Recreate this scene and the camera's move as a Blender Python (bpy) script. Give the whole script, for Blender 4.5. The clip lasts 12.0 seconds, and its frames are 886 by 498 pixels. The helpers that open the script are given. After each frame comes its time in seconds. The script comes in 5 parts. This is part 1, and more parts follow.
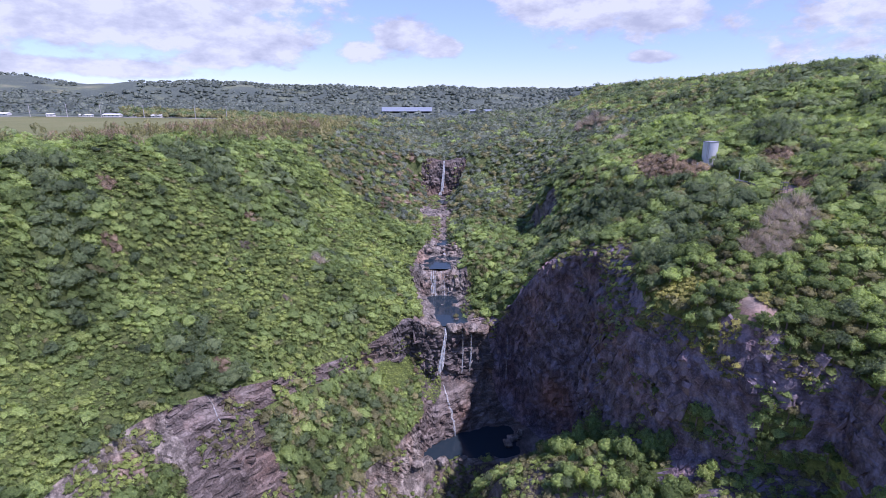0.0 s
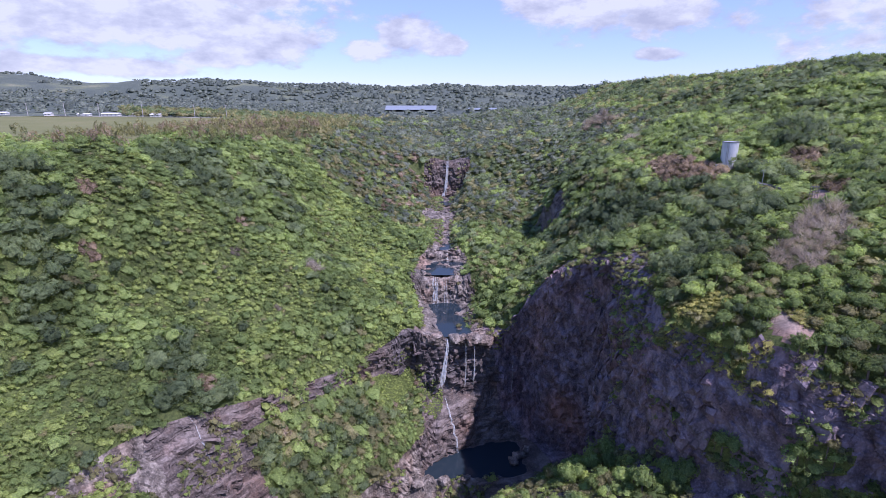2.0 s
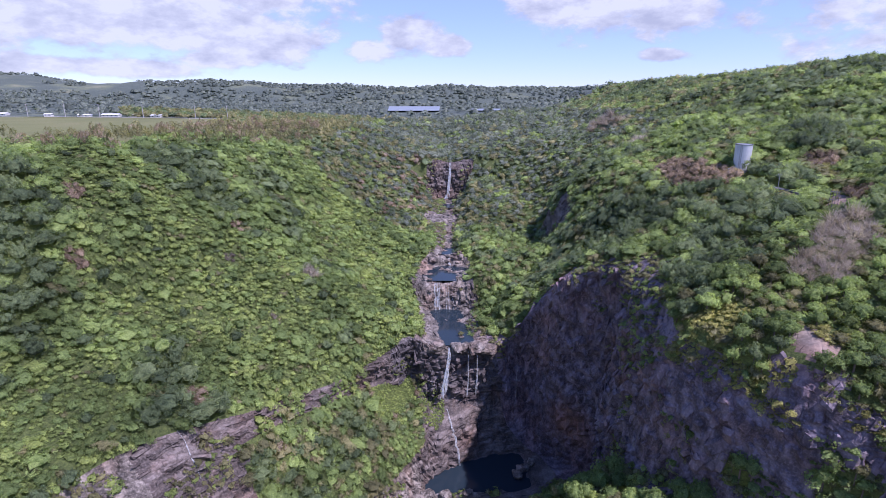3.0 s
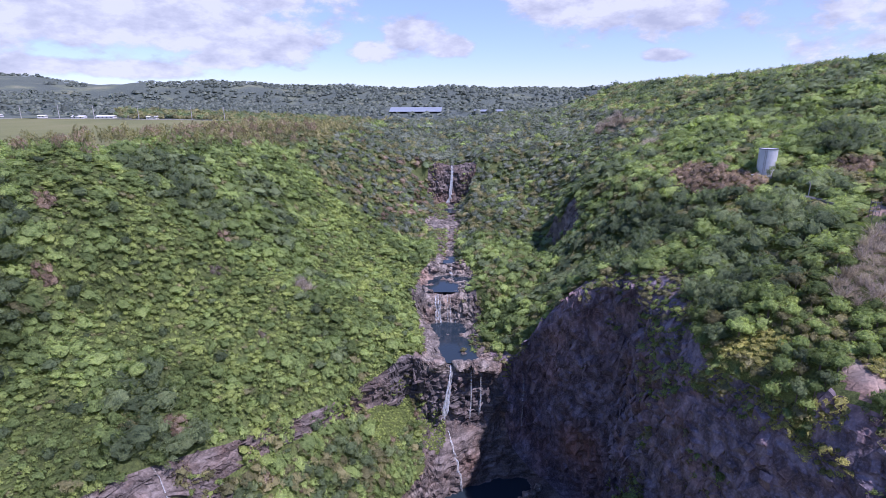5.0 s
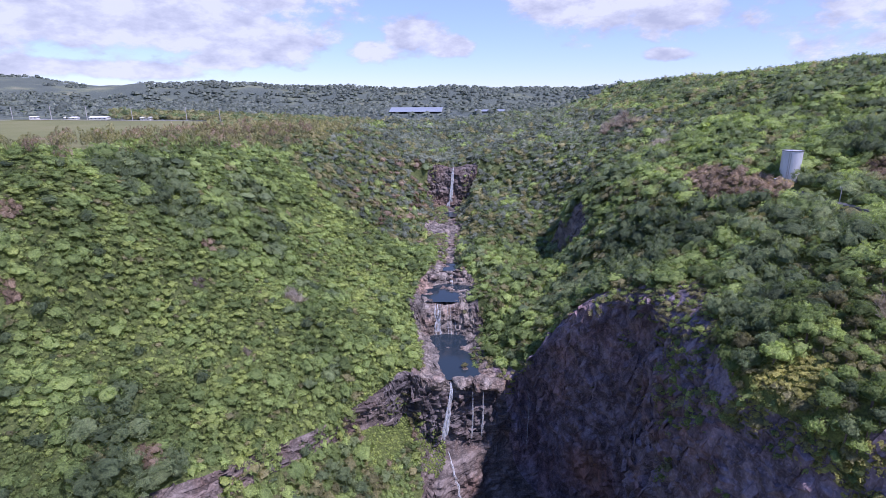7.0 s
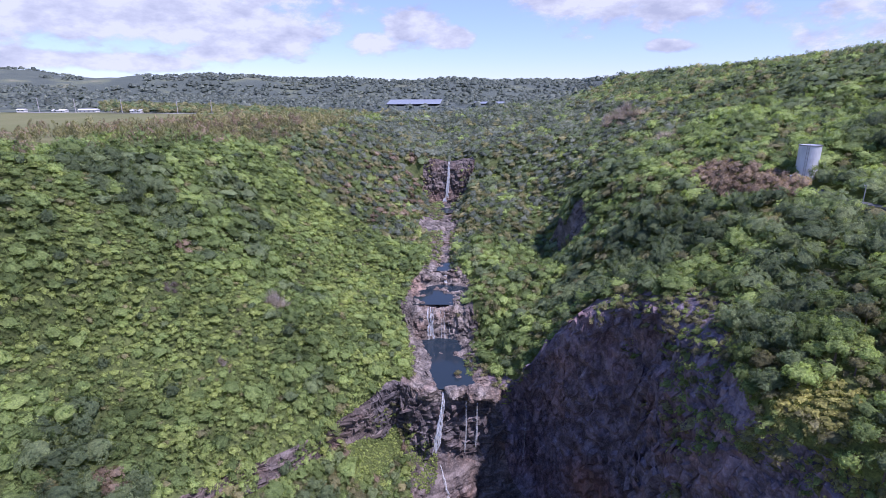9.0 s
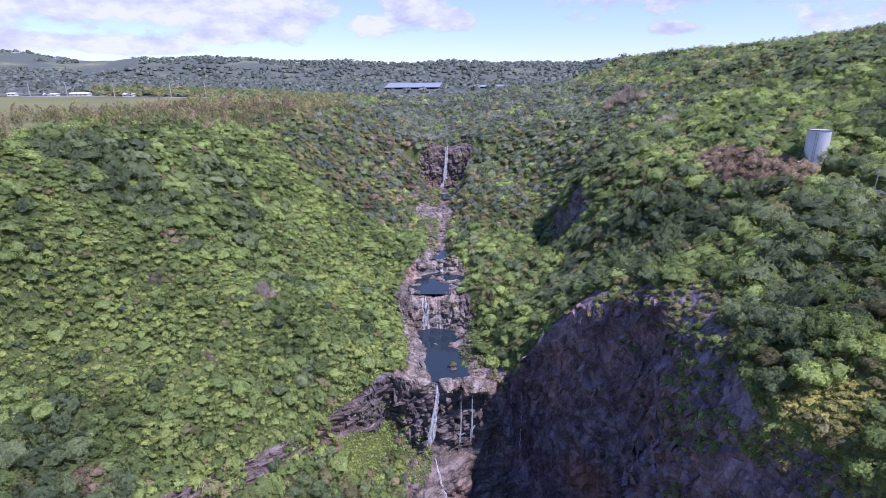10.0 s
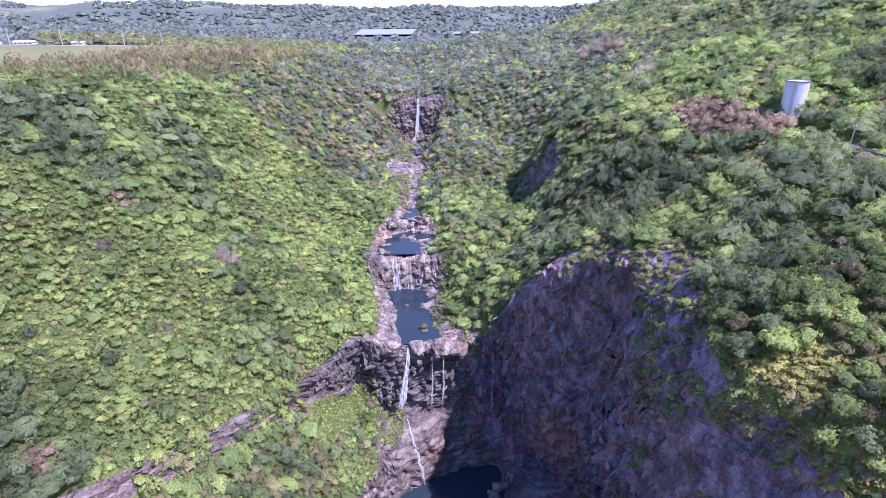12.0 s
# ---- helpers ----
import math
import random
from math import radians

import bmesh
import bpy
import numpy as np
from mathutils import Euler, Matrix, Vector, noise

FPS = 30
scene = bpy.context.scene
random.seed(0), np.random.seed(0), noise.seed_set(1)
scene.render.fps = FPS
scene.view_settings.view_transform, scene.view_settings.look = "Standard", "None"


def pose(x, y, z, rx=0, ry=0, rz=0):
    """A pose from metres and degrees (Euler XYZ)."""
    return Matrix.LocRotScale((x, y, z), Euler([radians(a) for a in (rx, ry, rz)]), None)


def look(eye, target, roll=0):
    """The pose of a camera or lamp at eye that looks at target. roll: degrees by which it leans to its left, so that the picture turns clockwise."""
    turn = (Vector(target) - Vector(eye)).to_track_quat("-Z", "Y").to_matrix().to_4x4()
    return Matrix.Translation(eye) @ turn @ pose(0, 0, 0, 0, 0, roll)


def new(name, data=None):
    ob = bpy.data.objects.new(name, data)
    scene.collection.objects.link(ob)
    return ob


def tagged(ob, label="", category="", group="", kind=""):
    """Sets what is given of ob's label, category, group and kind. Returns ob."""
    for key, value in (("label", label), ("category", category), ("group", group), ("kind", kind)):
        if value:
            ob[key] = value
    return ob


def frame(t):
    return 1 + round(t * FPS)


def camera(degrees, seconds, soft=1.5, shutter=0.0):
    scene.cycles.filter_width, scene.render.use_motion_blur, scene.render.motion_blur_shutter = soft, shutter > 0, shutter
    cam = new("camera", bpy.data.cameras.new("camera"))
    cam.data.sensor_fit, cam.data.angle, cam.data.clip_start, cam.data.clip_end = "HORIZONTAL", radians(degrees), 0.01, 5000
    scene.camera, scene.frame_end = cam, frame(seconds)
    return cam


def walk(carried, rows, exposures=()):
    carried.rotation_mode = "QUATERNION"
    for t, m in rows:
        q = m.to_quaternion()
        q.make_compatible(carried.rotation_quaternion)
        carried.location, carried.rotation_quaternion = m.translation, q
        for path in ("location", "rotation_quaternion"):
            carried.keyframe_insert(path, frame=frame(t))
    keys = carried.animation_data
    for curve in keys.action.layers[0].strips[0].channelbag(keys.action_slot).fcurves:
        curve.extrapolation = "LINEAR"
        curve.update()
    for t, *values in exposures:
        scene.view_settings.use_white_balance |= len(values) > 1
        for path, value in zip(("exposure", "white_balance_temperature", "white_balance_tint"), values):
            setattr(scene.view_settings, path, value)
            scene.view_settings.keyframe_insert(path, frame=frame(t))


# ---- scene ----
cam = camera(80.4, 12.0, 0.6)
METRES, EYE, TILT, LEAN, TURN = 80.0, 150.0, -15.5, 0.0, 0.0
ROWS = [
    (0.0, 0.0, 0.0, 0.0, 0.0, 0.0, -0.0),
    (0.5, 0.0047, 0.0349, 0.0082, 0.37, -0.04, -0.04),
    (1.0, 0.0085, 0.0774, 0.0202, 0.38, -0.1, 0.01),
    (1.5, 0.0119, 0.1198, 0.0327, 0.4, -0.14, 0.01),
    (2.0, 0.0163, 0.1689, 0.0459, 0.53, -0.16, -0.04),
    (2.5, 0.0212, 0.216, 0.059, 0.73, -0.13, -0.1),
    (3.0, 0.0237, 0.2661, 0.0734, 0.89, -0.09, -0.15),
    (5.0, 0.0264, 0.4521, 0.1292, 1.14, -0.02, -0.16),
    (5.5, 0.0244, 0.4938, 0.1409, 1.15, -0.02, -0.13),
    (6.0, 0.025, 0.539, 0.1526, 1.19, -0.02, -0.1),
    (6.5, 0.027, 0.5807, 0.1627, 1.22, -0.02, -0.07),
    (7.0, 0.0315, 0.625, 0.1738, 1.28, -0.01, -0.04),
    (9.0, 0.0703, 0.7863, 0.2128, 1.34, -0.79, 0.0),
    (9.5, 0.0825, 0.8234, 0.2216, 1.35, -1.59, 0.02),
    (10.0, 0.0952, 0.8622, 0.2314, 1.37, -2.47, 0.05),
    (10.5, 0.1079, 0.895, 0.2402, 1.28, -3.46, 0.09),
    (11.0, 0.1219, 0.9242, 0.2493, 0.84, -4.82, 0.21),
    (11.5, 0.1307, 0.9393, 0.2554, -0.04, -6.21, 0.46),
    (12.0, 0.1374, 0.9441, 0.2585, -1.04, -7.64, 0.72),
]
walk(cam, [(t, pose(0, 0, EYE, TILT, LEAN, TURN) @ pose(METRES * x, METRES * y, METRES * z, 90 + pitch, roll, yaw)) for t, x, y, z, yaw, pitch, roll in ROWS],
     exposures=((0.0, 0.75, 5740, 35), (9.0, 0.76, 5740, 35), (10.5, 0.98, 5700, 37), (11.5, 1.28, 5640, 40), (12.0, 1.51, 5580, 44)))


# ---------------------------------------------------------------- light
SUN = Vector((0.468, -0.31, 0.828)).normalized()
world = bpy.data.worlds.new("world")
scene.world = world
world.use_nodes = True
wn = world.node_tree
sky = wn.nodes.new("ShaderNodeTexSky")
sky.sky_type, sky.sun_disc = "NISHITA", False
sky.sun_elevation, sky.sun_rotation = math.asin(SUN.z), math.atan2(SUN.x, SUN.y)
sky.altitude, sky.air_density, sky.dust_density, sky.ozone_density = 300, 1.0, 0.05, 6.0
wn.nodes["Background"].inputs["Strength"].default_value = 0.16
wn.links.new(sky.outputs[0], wn.nodes["Background"].inputs["Color"])
lamp = bpy.data.lights.new("sun", "SUN")
lamp.energy, lamp.angle, lamp.color = 3.9, radians(0.53), (1.0, 0.95, 0.87)
new("sun", lamp).matrix_world = look(SUN * 3000, (0, 0, 0))


# ---------------------------------------------------------------- helpers of the scene
def hash3(i, j, k, seed):
    h = (i.astype(np.int64) * 374761393 + j.astype(np.int64) * 668265263 + k.astype(np.int64) * 2147483647 + seed * 144665) & 0xFFFFFFFF
    h = ((h ^ (h >> 13)) * 1274126177) & 0xFFFFFFFF
    h = ((h ^ (h >> 16)) * 2246822519) & 0xFFFFFFFF
    return ((h ^ (h >> 15)) & 0xFFFFFF) / float(0xFFFFFF) * 2 - 1


def vnoise(p, seed=0):
    """Smooth value noise, -1 to 1, at the points p (n, 3)."""
    f = np.floor(p)
    t = p - f
    t = t * t * (3 - 2 * t)
    i, j, k = f[:, 0], f[:, 1], f[:, 2]
    out = 0
    for a in (0, 1):
        wa = t[:, 0] if a else 1 - t[:, 0]
        for b in (0, 1):
            wb = t[:, 1] if b else 1 - t[:, 1]
            for c in (0, 1):
                wc = t[:, 2] if c else 1 - t[:, 2]
                out = out + wa * wb * wc * hash3(i + a, j + b, k + c, seed)
    return out


def fbm(p, octaves=3, seed=0):
    out, amp = 0, 1.0
    for o in range(octaves):
        out = out + amp * vnoise(p * 2 ** o, seed + o)
        amp *= 0.5
    return out


def pchip(rows, subs):
    """Rows of points (n, ...) drawn out smoothly without overshoot, subs[k] steps between row k and k + 1."""
    d = np.diff(rows, axis=0)
    m = np.zeros_like(rows)
    same = d[1:] * d[:-1] > 0
    m[1:-1] = np.where(same, 2 * d[1:] * d[:-1] / np.where(same, d[1:] + d[:-1], 1), 0)
    m[0], m[-1] = d[0], d[-1]
    out = []
    for k, n in enumerate(subs):
        t = (np.arange(n) / n).reshape((-1,) + (1,) * (rows.ndim - 1))
        out.append((1 + 2 * t) * (1 - t) ** 2 * rows[k] + t * (1 - t) ** 2 * m[k] + t * t * (3 - 2 * t) * rows[k + 1] + t * t * (t - 1) * m[k + 1])
    out.append(rows[-1:])
    return np.concatenate(out)


def quad_mesh(name, co, quads, materials, smooth=False, index=None):
    me = bpy.data.meshes.new(name)
    co, quads = np.asarray(co, np.float32), np.asarray(quads, np.int32)
    me.vertices.add(len(co))
    me.vertices.foreach_set("co", co.ravel())
    me.loops.add(quads.size)
    me.loops.foreach_set("vertex_index", quads.ravel())
    me.polygons.add(len(quads))
    me.polygons.foreach_set("loop_start", np.arange(len(quads), dtype=np.int32) * 4)
    me.polygons.foreach_set("use_smooth", np.full(len(quads), smooth))
    for m in materials:
        me.materials.append(m)
    if index is not None:
        me.polygons.foreach_set("material_index", index.astype(np.int32))
    me.update(calc_edges=True)
    return me


def part(name, bm, material, parent=None, label="", smooth=False):
    me = bpy.data.meshes.new(name)
    bm.normal_update()
    bm.to_mesh(me)
    bm.free()
    if smooth:
        me.polygons.foreach_set("use_smooth", [True] * len(me.polygons))
    me.materials.append(material)
    ob = new(name, me)
    ob.parent = parent
    if label:
        ob["label"] = label
    return ob


def empty(name, at=(0, 0, 0)):
    ob = new(name)
    ob.location = at
    ob.empty_display_size = 0.5
    return ob


def box(bm, x0, y0, z0, x1, y1, z1):
    g = bmesh.ops.create_cube(bm, size=1)["verts"]
    for v in g:
        v.co = Vector(((x0 + x1) / 2 + v.co.x * (x1 - x0), (y0 + y1) / 2 + v.co.y * (y1 - y0), (z0 + z1) / 2 + v.co.z * (z1 - z0)))
    return g


def rod(bm, a, b, r, r2=None, seg=8):
    a, b = Vector(a), Vector(b)
    m = Matrix.Translation((a + b) / 2) @ (b - a).to_track_quat("Z", "Y").to_matrix().to_4x4()
    bmesh.ops.create_cone(bm, cap_ends=True, segments=seg, radius1=r, radius2=r if r2 is None else r2, depth=(b - a).length, matrix=m)


# ---------------------------------------------------------------- materials
def material(name, rough=0.8, metal=0.0):
    m = bpy.data.materials.new(name)
    m.use_nodes = True
    n, l = m.node_tree.nodes, m.node_tree.links
    b = n["Principled BSDF"]
    b.inputs["Roughness"].default_value, b.inputs["Metallic"].default_value = rough, metal
    return m, n, l, b


def noise_node(n, l, scale, detail=4, stretch=(1, 1, 1), rough=0.6, lean=0.0):
    geo = n.new("ShaderNodeNewGeometry")
    mp = n.new("ShaderNodeMapping")
    mp.inputs["Scale"].default_value = stretch
    mp.inputs["Rotation"].default_value = (0, lean, 0)
    l.new(geo.outputs["Position"], mp.inputs["Vector"])
    t = n.new("ShaderNodeTexNoise")
    t.inputs["Scale"].default_value, t.inputs["Detail"].default_value, t.inputs["Roughness"].default_value = scale, detail, rough
    l.new(mp.outputs[0], t.inputs["Vector"])
    return t.outputs["Fac"]


def ramp(n, l, fac, stops):
    r = n.new("ShaderNodeValToRGB")
    while len(r.color_ramp.elements) < len(stops):
        r.color_ramp.elements.new(0.5)
    for e, (p, c) in zip(r.color_ramp.elements, stops):
        e.position, e.color = p, (*c, 1)
    l.new(fac, r.inputs[0])
    return r.outputs[0]


def mix(n, l, fac, a, b, kind="MIX"):
    x = n.new("ShaderNodeMix")
    x.data_type, x.blend_type = "RGBA", kind
    for s, v in ((x.inputs["Factor"], fac), (x.inputs["A"], a), (x.inputs["B"], b)):
        if hasattr(v, "links"):
            l.new(v, s)
        elif isinstance(v, tuple):
            s.default_value = (*v, 1)
        else:
            s.default_value = v
    return x.outputs["Result"]


def bump(n, l, b, height, strength, distance):
    x = n.new("ShaderNodeBump")
    x.inputs["Strength"].default_value, x.inputs["Distance"].default_value = strength, distance
    l.new(height, x.inputs["Height"])
    l.new(x.outputs[0], b.inputs["Normal"])


def rock_material(name, dark, mid, light, stain=None, sharp=1.0, lean=0.0, bed=(1, 1, 0.55), relief=0.7):
    m, n, l, b = material(name, 0.75)
    big = noise_node(n, l, 0.06, 5)
    streak = noise_node(n, l, 0.3, 6, bed, 0.6, lean)
    fine = noise_node(n, l, 1.6, 6)
    col = ramp(n, l, streak, [(0.5 - 0.16 / sharp, dark), (0.5, mid), (0.5 + 0.16 / sharp, light)])
    col2 = ramp(n, l, fine, [(0.5 - 0.16 / sharp, dark), (0.52, mid), (0.5 + 0.16 / sharp, light)])
    c = mix(n, l, 0.36, col, col2)
    geo = n.new("ShaderNodeNewGeometry")
    wob = n.new("ShaderNodeVectorMath")
    wob.operation = "MULTIPLY_ADD"
    tx = n.new("ShaderNodeTexNoise")
    tx.inputs["Scale"].default_value = 0.3
    l.new(geo.outputs["Position"], tx.inputs["Vector"])
    l.new(tx.outputs["Color"], wob.inputs[0])
    wob.inputs[1].default_value = (3, 3, 3)
    l.new(geo.outputs["Position"], wob.inputs[2])
    mp = n.new("ShaderNodeMapping")
    mp.inputs["Scale"].default_value = (0.3, 0.3, 0.16)
    mp.inputs["Rotation"].default_value = (0.2, 0.3, 0)
    l.new(wob.outputs[0], mp.inputs["Vector"])
    cr = n.new("ShaderNodeTexVoronoi")
    cr.feature = "DISTANCE_TO_EDGE"
    cr.inputs["Scale"].default_value = 1.0
    l.new(mp.outputs[0], cr.inputs["Vector"])
    crack = ramp(n, l, cr.outputs["Distance"], [(0.0, (0.35, 0.35, 0.35)), (0.09, (1, 1, 1))])
    c = mix(n, l, 0.16, c, crack, "MULTIPLY")
    rust = ramp(n, l, big, [(0.48, (0, 0, 0)), (0.66, (1, 1, 1))])
    c = mix(n, l, rust, c, mix(n, l, 1.0, c, (1.15, 0.92, 0.8), "MULTIPLY"))
    if stain:
        geo = n.new("ShaderNodeNewGeometry")
        far_ = n.new("ShaderNodeVectorMath")
        far_.operation = "DISTANCE"
        l.new(geo.outputs["Position"], far_.inputs[0])
        far_.inputs[1].default_value = stain[:3]
        edge = n.new("ShaderNodeMath")
        edge.operation = "MULTIPLY_ADD"
        l.new(noise_node(n, l, 0.12, 4), edge.inputs[0])
        edge.inputs[1].default_value = 26
        l.new(far_.outputs["Value"], edge.inputs[2])
        span = n.new("ShaderNodeMapRange")
        span.inputs["From Min"].default_value, span.inputs["From Max"].default_value = stain[3] + 9, stain[3] + 21
        span.inputs["To Min"].default_value, span.inputs["To Max"].default_value = 1, 0
        l.new(edge.outputs[0], span.inputs["Value"])
        c = mix(n, l, span.outputs[0], c, mix(n, l, 1.0, mix(n, l, 0.35, c, (0.16, 0.16, 0.16)), (1.55, 1.0, 0.72), "MULTIPLY"))
    l.new(c, b.inputs["Base Color"])
    bump(n, l, b, mix(n, l, 0.6, mix(n, l, 0.5, streak, fine), crack, "MULTIPLY"), relief, 0.8)
    return m


def leaf_material(name, a, b_, c, spread=0.14, tuft=2.0, depth=0.9, gaps=0.0):
    """Foliage: tints by patch and by tree, leaf tufts as relief and grain, their light and shade toned into the colour.
    """
    m, n, l, b = material(name, 0.6)
    a, c = tuple(0.66 * v for v in a), tuple(1.28 * v for v in c)
    geo = n.new("ShaderNodeNewGeometry")
    kin = n.new("ShaderNodeAttribute")
    kin.attribute_name = "tint"
    patch = noise_node(n, l, 0.03, 4)
    lean_ = n.new("ShaderNodeMath")
    lean_.operation = "MULTIPLY_ADD"
    l.new(kin.outputs["Fac"], lean_.inputs[0])
    lean_.inputs[1].default_value = 0.42
    half_ = n.new("ShaderNodeMath")
    half_.operation = "MULTIPLY_ADD"
    l.new(patch, half_.inputs[0])
    half_.inputs[1].default_value, half_.inputs[2].default_value = 0.9, -0.16
    l.new(half_.outputs[0], lean_.inputs[2])
    col = ramp(n, l, lean_.outputs[0], [(0.22, a), (0.5, b_), (0.78, c)])
    tone = ramp(n, l, geo.outputs["Random Per Island"], [(0.0, (1 - spread,) * 3), (1.0, (1 + spread,) * 3)])
    col = mix(n, l, 1.0, col, tone, "MULTIPLY")
    fine = noise_node(n, l, tuft * 1.15, 4, rough=0.8)
    # hollows of the relief coloured darker and cooler, crests lighter, as tufts catch light
    col = mix(n, l, 1.0, col, ramp(n, l, fine, [(0.34, (0.5, 0.53, 0.53)), (0.5, (1.0, 1.0, 1.0)), (0.66, (1.6, 1.54, 1.36))]), "MULTIPLY")
    l.new(col, b.inputs["Base Color"])
    bump(n, l, b, fine, 0.8, 0.8 * depth)
    b.inputs["Specular IOR Level"].default_value = 0.22
    tr = n.new("ShaderNodeBsdfTranslucent")
    l.new(mix(n, l, 1.0, col, (1.2, 1.25, 0.75), "MULTIPLY"), tr.inputs["Color"])
    ms = n.new("ShaderNodeMixShader")
    ms.inputs[0].default_value = 0.42
    l.new(b.outputs[0], ms.inputs[1])
    l.new(tr.outputs[0], ms.inputs[2])
    if gaps:
        hole = ramp(n, l, noise_node(n, l, 3.4, 3, rough=0.75), [(gaps - 0.02, (0, 0, 0)), (gaps + 0.02, (1, 1, 1))])
        see, cut = n.new("ShaderNodeBsdfTransparent"), n.new("ShaderNodeMixShader")
        l.new(hole, cut.inputs[0])
        l.new(see.outputs[0], cut.inputs[1])
        l.new(ms.outputs[0], cut.inputs[2])
        ms = cut
    l.new(ms.outputs[0], n["Material Output"].inputs["Surface"])
    return m


def leaf_pair(name, a, b_, c):
    """Loose sprays, and the closed foliage behind them."""
    a, b_, c = (tuple(k * v for k, v in zip((1.2, 1.27, 1.32), q)) for q in (a, b_, c))
    return leaf_material(name, a, b_, c, gaps=0.5), leaf_material(name + "_inner", a, b_, c, depth=1.2)


ROCK = rock_material("basalt", (0.03, 0.024, 0.023), (0.094, 0.074, 0.068), (0.22, 0.185, 0.175), None, 1.3, 0.15, (0.35, 0.35, 1.8), 0.5)
# pale lavender streaks colour in skylit facets of the shaded wall
WALL_ROCK = rock_material("cliff_basalt", (0.054, 0.042, 0.054), (0.122, 0.096, 0.119), (0.26, 0.214, 0.255), (50, 219, 17, 7), 1.5, 0.5)
WET_ROCK = rock_material("wet_basalt", (0.024, 0.021, 0.024), (0.07, 0.061, 0.064), (0.18, 0.16, 0.165), None, 1.3, 0.1, (0.35, 0.35, 1.8), 0.5)
EARTH = rock_material("bare_earth", (0.13, 0.1, 0.085), (0.22, 0.17, 0.145), (0.32, 0.255, 0.215))
PALE_ROCK = rock_material("river_rock", (0.034, 0.029, 0.026), (0.12, 0.101, 0.089), (0.33, 0.288, 0.256), None, 1.3)
LEAF_MID = leaf_pair("leaf_green", (0.136, 0.182, 0.064), (0.192, 0.247, 0.088), (0.26, 0.312, 0.105))
LEAF_DARK = leaf_pair("leaf_dark", (0.101, 0.134, 0.072), (0.133, 0.168, 0.085), (0.175, 0.206, 0.1))
LEAF_BRIGHT = leaf_pair("leaf_bright", (0.172, 0.22, 0.074), (0.226, 0.272, 0.088), (0.285, 0.318, 0.1))
LEAF_OLIVE = leaf_pair("leaf_olive", (0.155, 0.149, 0.078), (0.205, 0.19, 0.095), (0.252, 0.224, 0.114))
LEAF_SCRUB = leaf_pair("leaf_yellow_olive", (0.23, 0.215, 0.078), (0.29, 0.268, 0.092), (0.36, 0.325, 0.11))
LEAF_RED = leaf_pair("leaf_russet", (0.176, 0.126, 0.09), (0.235, 0.17, 0.124), (0.288, 0.214, 0.162))
LEAF_DEAD = leaf_material("bare_twigs", (0.281, 0.243, 0.242), (0.359, 0.312, 0.312), (0.421, 0.372, 0.367), 0.3)
# pale bluish leaf colour puts distance haze into the far woods
LEAF_HAZED = leaf_material("leaf_hazed", (0.12, 0.15, 0.135), (0.138, 0.168, 0.148), (0.165, 0.19, 0.162), 0.12, 0.25, 0.8)

# greyish leaf colour with haze painted in, for woods further off
LEAF_HAZE_GREY = leaf_pair("leaf_haze_grey", (0.108, 0.126, 0.1), (0.142, 0.16, 0.124), (0.182, 0.192, 0.15))
SOIL = leaf_material("undergrowth_leaf", (0.15, 0.195, 0.072), (0.2, 0.25, 0.09), (0.26, 0.3, 0.105), 0.0, 1.3, 0.8)

FIELD, n, l, b = material("cane_field", 0.9)
c = ramp(n, l, noise_node(n, l, 0.03, 6, (1, 0.3, 1)), [(0.3, (0.105, 0.112, 0.036)), (0.5, (0.13, 0.134, 0.043)), (0.7, (0.158, 0.15, 0.06))])
l.new(c, b.inputs["Base Color"])
bump(n, l, b, noise_node(n, l, 1.0, 5), 0.8, 0.4)

# far ground tinted bluish to sit in the same painted haze
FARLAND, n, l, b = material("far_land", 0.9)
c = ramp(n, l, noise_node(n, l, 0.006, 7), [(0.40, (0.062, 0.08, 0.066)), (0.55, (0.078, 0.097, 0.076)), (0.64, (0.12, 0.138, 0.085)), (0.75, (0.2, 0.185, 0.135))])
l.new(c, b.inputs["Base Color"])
bump(n, l, b, noise_node(n, l, 0.08, 6), 1.0, 6.0)

WATER, n, l, b = material("water", 0.08)
b.inputs["Base Color"].default_value = (0.018, 0.029, 0.04, 1)
b.inputs["IOR"].default_value = 1.33
bump(n, l, b, noise_node(n, l, 0.9, 4), 0.12, 0.15)

FOAM, n, l, b = material("falling_water", 0.5)
c = ramp(n, l, noise_node(n, l, 1.0, 6, (3, 3, 0.3)), [(0.3, (0.55, 0.6, 0.64)), (0.6, (0.86, 0.88, 0.9))])
l.new(c, b.inputs["Base Color"])
a_ = n.new("ShaderNodeMapRange")
for s_, v_ in (("From Min", 0.35), ("From Max", 0.6), ("To Min", 0.06), ("To Max", 0.55)):
    a_.inputs[s_].default_value = v_
l.new(noise_node(n, l, 1.4, 5, (3, 3, 0.22)), a_.inputs["Value"])
l.new(a_.outputs[0], b.inputs["Alpha"])

TANK, n, l, b = material("galvanised_steel", 0.45, 0.35)
c = ramp(n, l, noise_node(n, l, 0.8, 5, (1, 1, 0.25)), [(0.3, (0.46, 0.48, 0.53)), (0.6, (0.58, 0.6, 0.66)), (0.8, (0.52, 0.5, 0.5))])
l.new(c, b.inputs["Base Color"])
DARK_STEEL, n, l, b = material("dark_steel", 0.6, 0.6)
b.inputs["Base Color"].default_value = (0.16, 0.16, 0.17, 1)
BARK, n, l, b = material("bark", 0.9)
c = ramp(n, l, noise_node(n, l, 3.0, 5, (1, 1, 0.3)), [(0.3, (0.07, 0.05, 0.04)), (0.7, (0.2, 0.16, 0.13))])
